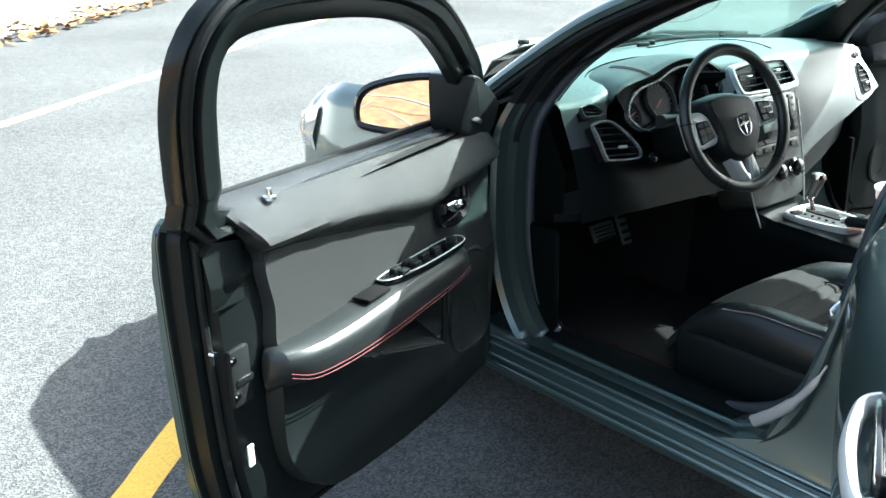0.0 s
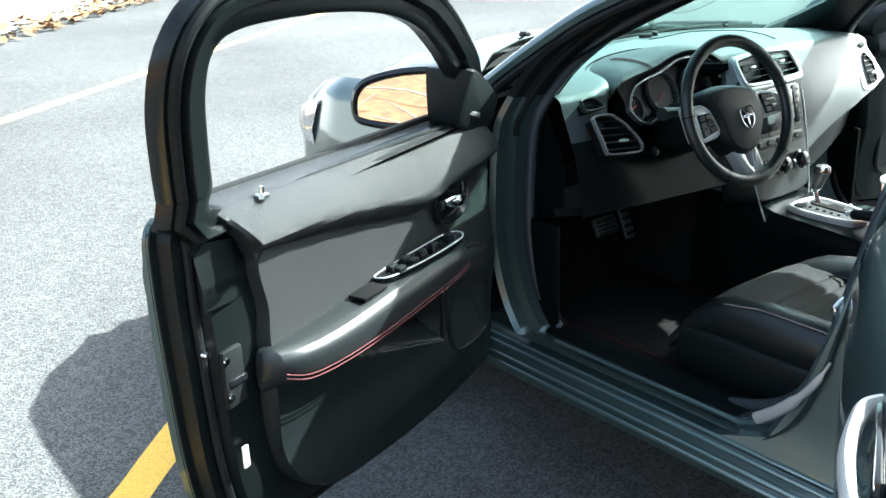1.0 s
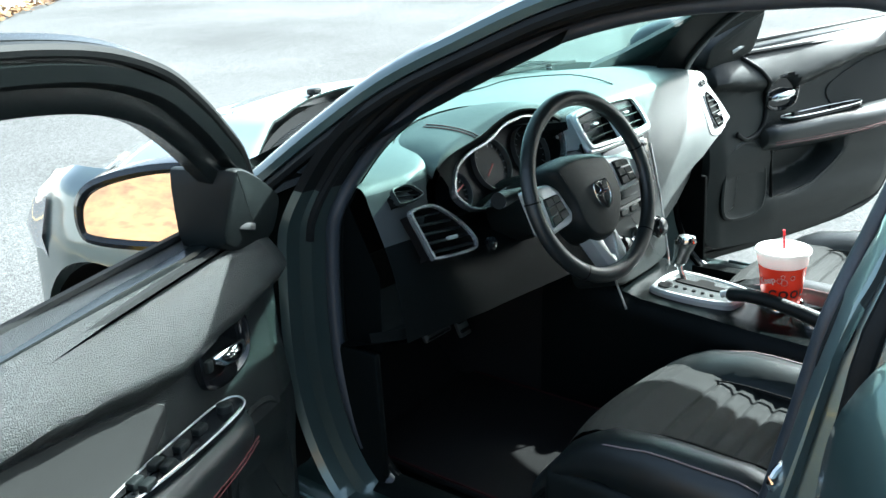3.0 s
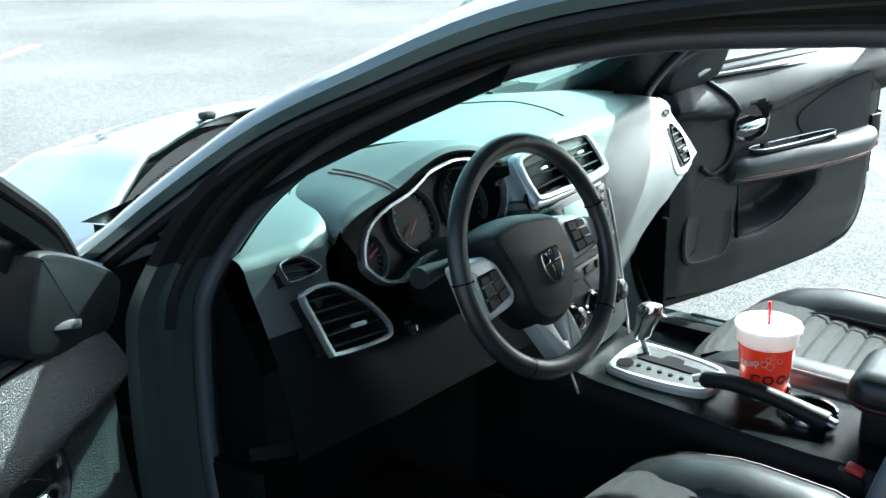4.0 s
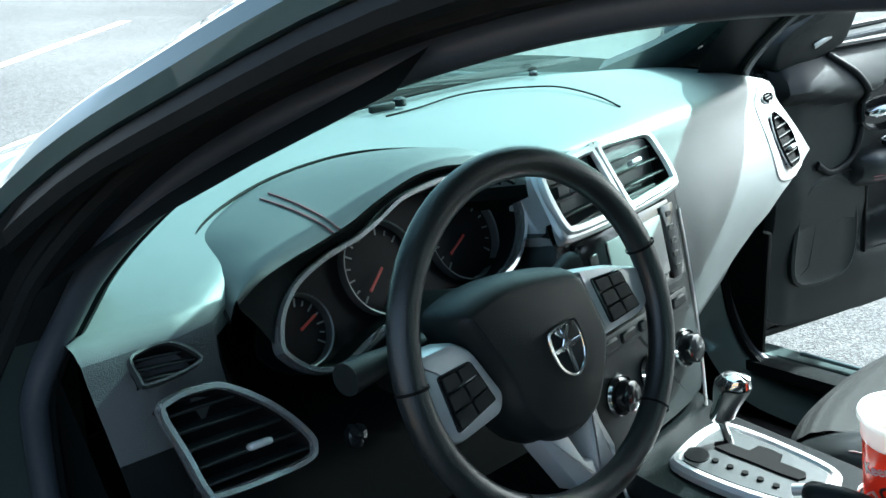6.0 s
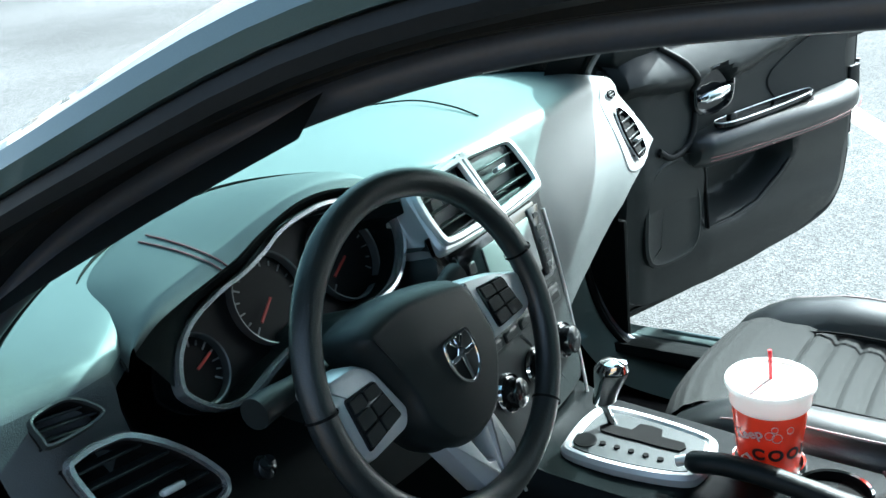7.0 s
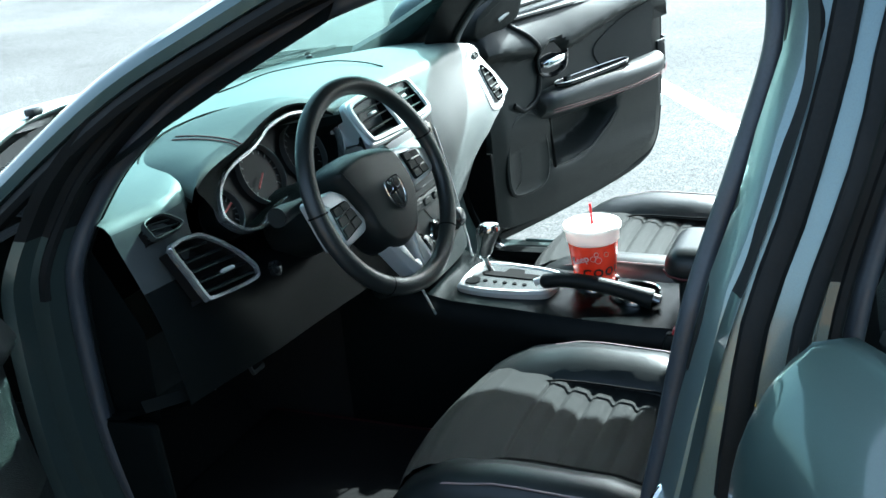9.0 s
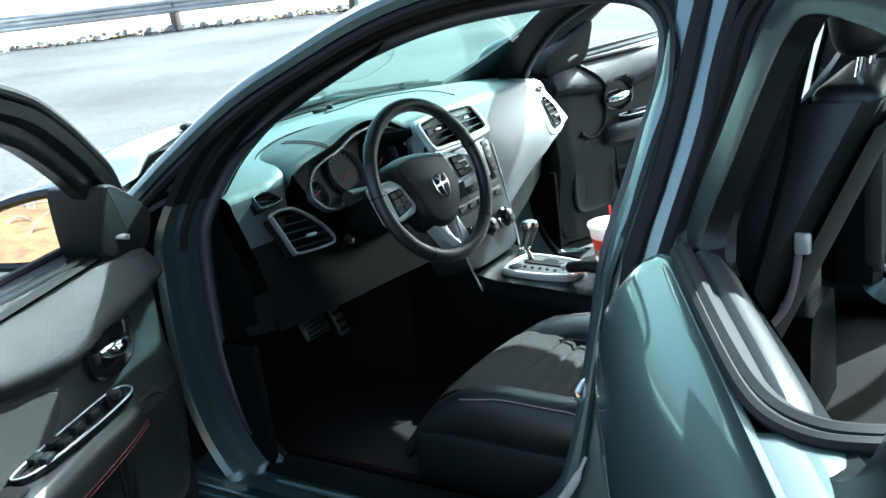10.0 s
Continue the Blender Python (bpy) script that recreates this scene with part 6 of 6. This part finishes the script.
front_seat(0.435, "passenger seat with grey ribbed cloth and black leather bolsters").location = (0, 0.045, 0.03)


def rear_bench():
    b = new("rear_bench")
    b.parent = car
    tagged(b, "rear bench in black leather and grey cloth")
    for x in (-0.36, 0.36):
        part("bench_cushion", rbox((0.62, 0.52, 0.16), (x, -1.62, 0.44), 0.05, 4, (5, 0, 0)), LEATHER, b, "black leather rear cushion")
        part("bench_insert", rbox((0.36, 0.44, 0.05), (x, -1.60, 0.51), 0.02, 3, (5, 0, 0)), CLOTH, b, "grey cloth insert")
        part("bench_back", rbox((0.66, 0.16, 0.62), (x, -1.96, 0.76), 0.05, 4, (-22, 0, 0)), LEATHER, b, "black leather rear backrest")
    part("rear_shelf", rbox((1.3, 0.35, 0.03), (0, -2.2, 1.0), 0.01), BLACK, b)


rear_bench()
# belts hanging from the centre pillars, and the striker loops for the doors
for s in (-1, 1):
    pts = [(s * 0.60, -0.965, 1.20), (s * 0.61, -0.965, 0.95), (s * 0.63, -0.955, 0.65), (s * 0.66, -0.95, 0.40)]
    rows = [[(x - s * 0.0, y + 0.022, z), (x, y - 0.022, z)] for x, y, z in (tuple(q) for q in smooth(pts, 5))]
    belt = thick(part("seat_belt", loft(rows), mat("belt_webbing", (0.10, 0.10, 0.098), 0.8, grain=0.5, grain_size=900, bump=0.4), car, "grey seat belt webbing"), 0.0015)
    if s < 0:
        sag = smooth([(-0.60, -0.985, 0.742), (-0.60, -1.012, 0.764), (-0.60, -1.033, 0.795), (-0.60, -1.045, 0.832), (-0.60, -1.052, 0.872), (-0.60, -1.054, 0.89)], 4)
        part("belt_sag", tube(sag, 0.006, 6, flat=0.4, up=(1, 0, 0)), PIPING, belt, "pale edge of the slack belt")
        part("belt_tongue", rbox((0.012, 0.026, 0.036), (-0.60, -1.06, 0.905), 0.005), SATIN, belt, "metal belt tongue")
    part("belt_guide", rbox((0.02, 0.06, 0.09), (s * 0.605, -0.965, 1.20), 0.008), BLACK, belt)
    lp = [(s * 0.775, -0.765, 0.668), (s * 0.795, -0.755, 0.67), (s * 0.808, -0.748, 0.69), (s * 0.795, -0.755, 0.71), (s * 0.775, -0.765, 0.712)]
    part("door_striker", tube(smooth(lp, 3), 0.0055, 8), CHROME, car, "chrome door striker loop")
    part("striker_plate", rbox((0.03, 0.012, 0.075), (s * 0.768, -0.772, 0.69), 0.003), STEEL, car)
# driver's floor mat
mt = part("floor_mat", rbox((0.46, 0.62, 0.014), (-0.37, -0.02, 0.298), 0.006), CARPET, None, "black carpet mat with dark red edging in the footwell", "", "floor mat")
for a, b in (((-0.59, -0.32), (-0.15, -0.32)), ((-0.59, 0.28), (-0.59, -0.32)), ((-0.15, 0.28), (-0.15, -0.32))):
    part("mat_edging", tube([(a[0], a[1], 0.304), (b[0], b[1], 0.304)], 0.004, 6), MATRED, mt, "dark red edging")


# ---- the cup ----
def paper_cup():
    cup = new("drink_cup")
    tagged(cup, "red printed cup with white lid and straw in the holder", "cup")
    cup.location = (0.105, -0.42, 0.523)
    part("cup_body", turned([(0.0, 0.001), (0.036, 0.0), (0.0385, 0.003), (0.0525, 0.135), (0.053, 0.137), (0.0525, 0.139)], None, 48), CUPRED, cup, "glossy red cup")
    part("cup_sleeve", turned([(0.0528, 0.134), (0.0545, 0.136), (0.056, 0.158), (0.0565, 0.165)], None, 48), LID, cup, "translucent white upper band")
    part("lid", turned([(0.0562, 0.160), (0.0605, 0.162), (0.0612, 0.167), (0.0600, 0.170), (0.055, 0.169), (0.0535, 0.165), (0.051, 0.1655), (0.015, 0.168), (0.0, 0.168)], None, 48), LID, cup, "white plastic lid")
    part("straw", tube([(0.004, -0.002, 0.10), (0.003, 0.0, 0.168), (0.002, 0.001, 0.190), (0.002, 0.002, 0.212)], 0.0028, 10), mat("red_straw", (0.7, 0.02, 0.03), 0.35), cup, "red drinking straw")
    return cup


def wrap_text(text, size, radius0, slope, height, angle, material, parent, name, tilt=0.0):
    """Lettering bent round the cup."""
    cu = bpy.data.curves.new(name, "FONT")
    cu.body, cu.size, cu.align_x = text, size, "CENTER"
    cu.space_character = 1.0 if tilt else 1.3
    cu.extrude, cu.offset = 0.0003, 0.0005 if tilt else 0.0009
    tmp = bpy.data.objects.new(name, cu)
    me = bpy.data.meshes.new_from_object(tmp)
    bpy.data.objects.remove(tmp)
    bm = bmesh.new()
    bm.from_mesh(me)
    bmesh.ops.subdivide_edges(bm, edges=[e for e in bm.edges if e.calc_length() > 0.004], cuts=2)
    for v in bm.verts:
        x, y, z = v.co
        x, y = x * math.cos(tilt) - y * math.sin(tilt), x * math.sin(tilt) + y * math.cos(tilt)
        h = height + y
        r = radius0 + slope * h + 0.0005 + z
        a = angle + x / (radius0 + slope * height)
        v.co = (r * math.cos(a), r * math.sin(a), h)
    return part(name, bm, material, parent, shade=False)


cup = paper_cup()
TOWARD = math.atan2(-0.82, -0.57)
wrap_text("Keep", 0.021, 0.0385, 0.104, 0.097, TOWARD - 1.28, WHITE, cup, "word", 0.35)
wrap_text("COOL", 0.025, 0.0385, 0.104, 0.066, TOWARD - 0.30, mat("black_ink", (0.02, 0.015, 0.015), 0.5), cup, "word")
for a, h, r in ((0.2, 0.108, 0.006), (0.33, 0.118, 0.0045), (0.40, 0.104, 0.007), (0.75, 0.115, 0.005)):
    rr = 0.0385 + 0.104 * h + 0.0006
    ang = TOWARD + a - 0.9
    ring_pts = [((rr) * math.cos(ang + r * math.cos(k * math.pi / 6) / rr), rr * math.sin(ang + r * math.cos(k * math.pi / 6) / rr), h + r * math.sin(k * math.pi / 6)) for k in range(12)]
    part("printed_bubble", tube(ring_pts, 0.0006, 6, True), WHITE, cup)
house = [(-0.012, -0.016), (0.012, -0.016), (0.012, 0.002), (0.0, 0.014), (-0.012, 0.002)]
for col, k, dh in ((WHITE, 1.15, 0.0), (mat("yellow_ink", (0.6, 0.5, 0.05), 0.5), 0.6, -0.008)):
    bm = bmesh.new()
    vs = []
    for x, y in house:
        h = 0.055 + dh + y * k
        rr = 0.0385 + 0.104 * h + (0.0005 if k > 1 else 0.0009)
        ang = TOWARD - 1.38 + x * k / rr
        vs.append(bm.verts.new((rr * math.cos(ang), rr * math.sin(ang), h)))
    bm.faces.new(vs)
    part("printed_house", bm, col, cup, shade=False)


# ---- the lot ----
stripe((-3.6, -1.1), (-0.9, 1.35), 0.105, YELLOW, "faded yellow parking line on the asphalt")
stripe((-4.6, 2.58), (4.2, 8.56), 0.12, PALE, "sun-bleached yellow parking line")
stripe((1.3, -1.49), (6.2, 1.56), 0.13, WHITELINE, "sun-bleached parking line")


def leaf_strip():
    """Dead leaves and stones along the lot's edge."""
    rnd = random.Random(5)
    edge = [Vector((-6.0, 4.2)), Vector((0.2, 8.55)), Vector((2.9, 10.9)), Vector((6.0, 13.6)), Vector((9.6, 17.4))]
    rail_line = [Vector((10.0, 17.6)), Vector((11.9, 15.6)), Vector((14.6, 12.6)), Vector((20.0, 5.5))]
    verts, faces = [], []
    for line, wide, count in ((edge, 1.3, 2600), (rail_line, 0.7, 1600)):
        seg = [(a, b, (b - a).length) for a, b in zip(line, line[1:])]
        total = sum(s[2] for s in seg)
        for i in range(count):
            d = rnd.uniform(0, total)
            for a, b, n in seg:
                if d <= n:
                    break
                d -= n
            t = (b - a) / n
            off = Vector((-t.y, t.x)) if line is edge else Vector((t.y, -t.x)) * -1
            p = a + t * d + off * (abs(rnd.gauss(0, 0.5)) * wide)
            z = ground_z(*p) + rnd.uniform(0.0, 0.05)
            r = rnd.uniform(0.03, 0.09)
            w, tilt = rnd.uniform(0, 6.28), rnd.uniform(-0.5, 0.5)
            k = len(verts)
            for u, v in ((-1, -0.2), (0, -0.6), (1, 0.1), (0.2, 0.6)):
                x, y = u * r * math.cos(w) - v * r * math.sin(w), u * r * math.sin(w) + v * r * math.cos(w)
                verts.append((p.x + x, p.y + y, z + tilt * u * r + 0.02))
            faces.append((k, k + 1, k + 2, k + 3))
    me = bpy.data.meshes.new("leaf_litter")
    me.from_pydata(verts, [], faces)
    me.materials.append(LEAF)
    ob = new("leaf_litter", me)
    tagged(ob, "dry brown leaves along the edge of the lot", "leaves", "", "stuff")
    # the pale bank beyond
    rows = []
    for p, q in ((Vector((-6.0, 4.2)), Vector((-0.60, 0.80))), (Vector((0.2, 8.55)), Vector((-0.62, 0.78))), (Vector((2.9, 10.9)), Vector((-0.64, 0.77))), (Vector((6.0, 13.6)), Vector((-0.5, 0.86))), (Vector((9.6, 17.4)), Vector((0.3, 0.95))), (Vector((11.9, 15.6)), Vector((0.75, 0.66))), (Vector((14.6, 12.6)), Vector((0.78, 0.62))), (Vector((20.0, 5.5)), Vector((0.80, 0.60)))):
        rows.append([(*(p + q * d), ground_z(*p) + h) for d, h in ((0.3, -0.02), (1.0, 0.10), (2.5, 0.35), (6.0, 0.9), (14.0, 2.2), (40.0, 4.0))])
    part("bank", loft(rows), CHALK, None, "pale bank of earth and stones beyond the lot", "structure", "bank")
    return rail_line


def guard_rail(line):
    g = new("guard_rail")
    tagged(g, "galvanised steel guard rail on dark wooden posts", "guard rail")
    pts = []
    for a, b in zip(line, line[1:]):
        n = max(2, int((b - a).length / 1.0))
        pts += [a.lerp(b, k / n) for k in range(n)]
    pts.append(line[-1])
    prof = [(0.0, 0.155), (0.02, 0.145), (0.055, 0.11), (0.055, 0.07), (0.0, 0.03), (0.0, -0.03), (0.055, -0.07), (0.055, -0.11), (0.02, -0.145), (0.0, -0.155)]
    rows = []
    for i, p in enumerate(pts):
        a, b = pts[max(i - 1, 0)], pts[min(i + 1, len(pts) - 1)]
        t = (b - a).normalized()
        n = Vector((-t.y, t.x))
        if n.dot(Vector((-1, -1))) < 0:
            n = -n
        rows.append([(p.x + n.x * d, p.y + n.y * d, ground_z(*p) + 0.55 + h) for d, h in prof])
    thick(part("rail", loft(rows), STEEL, g, "bright steel rail"), 0.004)
    d = 0.0
    for a, b in zip(line, line[1:]):
        n = (b - a).length
        t = (b - a).normalized()
        o = Vector((t.y, -t.x))
        if o.dot(Vector((1, 1))) < 0:
            o = -o
        while d < n:
            p = a + t * d + o * 0.09
            part("post", rbox((0.16, 0.16, 0.8), (p.x, p.y, ground_z(*p) + 0.38), 0.01), WOOD, g, "dark wooden post")
            d += 3.8
        d -= n


def rubble(line):
    """Loose grey stones heaped along the foot of the guard rail."""
    rnd = random.Random(21)
    verts, faces = [], []
    for a, b in zip(line, line[1:]):
        t = (b - a).normalized()
        n = Vector((t.y, -t.x))
        if n.dot(Vector((1, 1))) < 0:
            n = -n
        for i in range(int((b - a).length * 16)):
            p = a.lerp(b, rnd.random()) + n * abs(rnd.gauss(0.0, 0.35))
            r = rnd.choice((0.05, 0.07, 0.09, 0.12, 0.17))
            z, w = ground_z(*p), rnd.uniform(0, 6.28)
            k = len(verts)
            sx, sy, sz = rnd.uniform(0.8, 1.5), rnd.uniform(0.7, 1.1), rnd.uniform(0.6, 1.0)
            for lvl, rad in ((-0.3, 0.8), (0.35, 1.0), (0.95, 0.55)):
                for m in range(6):
                    q = w + m * math.pi / 3
                    j = r * rad * rnd.uniform(0.8, 1.2)
                    verts.append((p.x + j * sx * math.cos(q), p.y + j * sy * math.sin(q), z + r * sz * lvl * rnd.uniform(0.85, 1.15)))
            for lvl in range(2):
                for m in range(6):
                    o = k + lvl * 6
                    faces.append((o + m, o + (m + 1) % 6, o + 6 + (m + 1) % 6, o + 6 + m))
            faces.append(tuple(k + 12 + m for m in range(6)))
    me = bpy.data.meshes.new("rubble")
    me.from_pydata(verts, [], faces)
    me.materials.append(STONE)
    tagged(new("rubble", me), "loose grey stones heaped under the guard rail", "stones", "", "stuff")


RAIL_LINE = leaf_strip()
guard_rail(RAIL_LINE)
rubble(RAIL_LINE)


def wooded_bank():
    """The leaf-covered slope beside the lot that shows in the door mirror."""
    rnd = random.Random(9)
    rows = []
    for k in range(25):
        y = -16 + 30 * k / 24
        rows.append([(-6.0 - d + 0.4 * math.sin(y * 0.7), y, ground_z(-6, y) + h + 0.15 * math.sin(y * 1.7 + d)) for d, h in ((0, -0.02), (0.8, 0.35), (2, 0.75), (4, 1.15), (7, 1.45), (11, 1.65), (16, 1.75))])
    bm = loft(rows)
    bmesh.ops.reverse_faces(bm, faces=bm.faces)
    part("leafy_slope", bm, mat("leaf_slope", (0.17, 0.085, 0.034), 0.9, grain=0.95, grain_size=9, blotch=0.5, blotch_size=2.5, bump=1.0, tint=(0.055, 0.03, 0.016)), None, "slope covered with dry orange-brown leaves", "structure", "slope")
    twigs = new("fallen_branches")
    tagged(twigs, "grey fallen branches lying among the leaves", "branches", "", "stuff")
    for i in range(70):
        y, d = rnd.uniform(0, 6), rnd.uniform(0.9, 5)
        z = lerp([(0, 0), (0.8, 0.35), (2, 0.75), (4, 1.15), (7, 1.45)], d) + ground_z(-6, y) + 0.06
        w, n = rnd.uniform(0, 6.28), rnd.uniform(0.4, 1.4)
        e = Vector((math.cos(w) * n * 0.3, math.sin(w) * n, rnd.uniform(0.0, 0.6)))
        p = Vector((-6 - d, y, z))
        part("branch", tube(smooth([p - e * 0.5, p + Vector((0, 0, 0.08)), p + e * 0.5], 3), [0.016, 0.015, 0.014, 0.012, 0.010, 0.008, 0.006], 5), WOOD, twigs)
    for i in range(14):
        y, d = rnd.uniform(-14, 12), rnd.uniform(1.2, 8)
        x = -6 - d
        z = lerp([(0, 0), (2, 0.75), (4, 1.15), (7, 1.45), (11, 1.65)], d) - 0.2
        t = new("bare_tree")
        tagged(t, "leafless grey-brown tree on the slope", "tree", "trees on the slope")
        t.location = (x, y, z)
        h, lean = rnd.uniform(5, 9), rnd.uniform(-0.6, 0.6)
        r = rnd.uniform(0.05, 0.14)
        pts = [(0, 0, 0), (lean * 0.2, 0.1, h * 0.3), (lean * 0.6, -0.1, h * 0.6), (lean, 0.1, h)]
        part("trunk", tube(smooth(pts, 3), [r * (1 - 0.085 * k) for k in range(10)], 7), WOOD, t)
        limbs = []
        for j in range(9):
            b = Vector(pts[1]).lerp(Vector(pts[3]), rnd.random()) * 1.0
            w = rnd.uniform(0, 6.28)
            e = b + Vector((math.cos(w) * rnd.uniform(0.8, 1.9), math.sin(w) * rnd.uniform(0.8, 1.9), rnd.uniform(0.1, 1.2)))
            limbs.append(tube(smooth([b, b.lerp(e, 0.5) + Vector((0, 0, 0.15)), e], 3), [r * 0.4, r * 0.36, r * 0.32, r * 0.28, r * 0.2, r * 0.14, r * 0.08], 5))
        part("limbs", join(*limbs), WOOD, t)


wooded_bank()
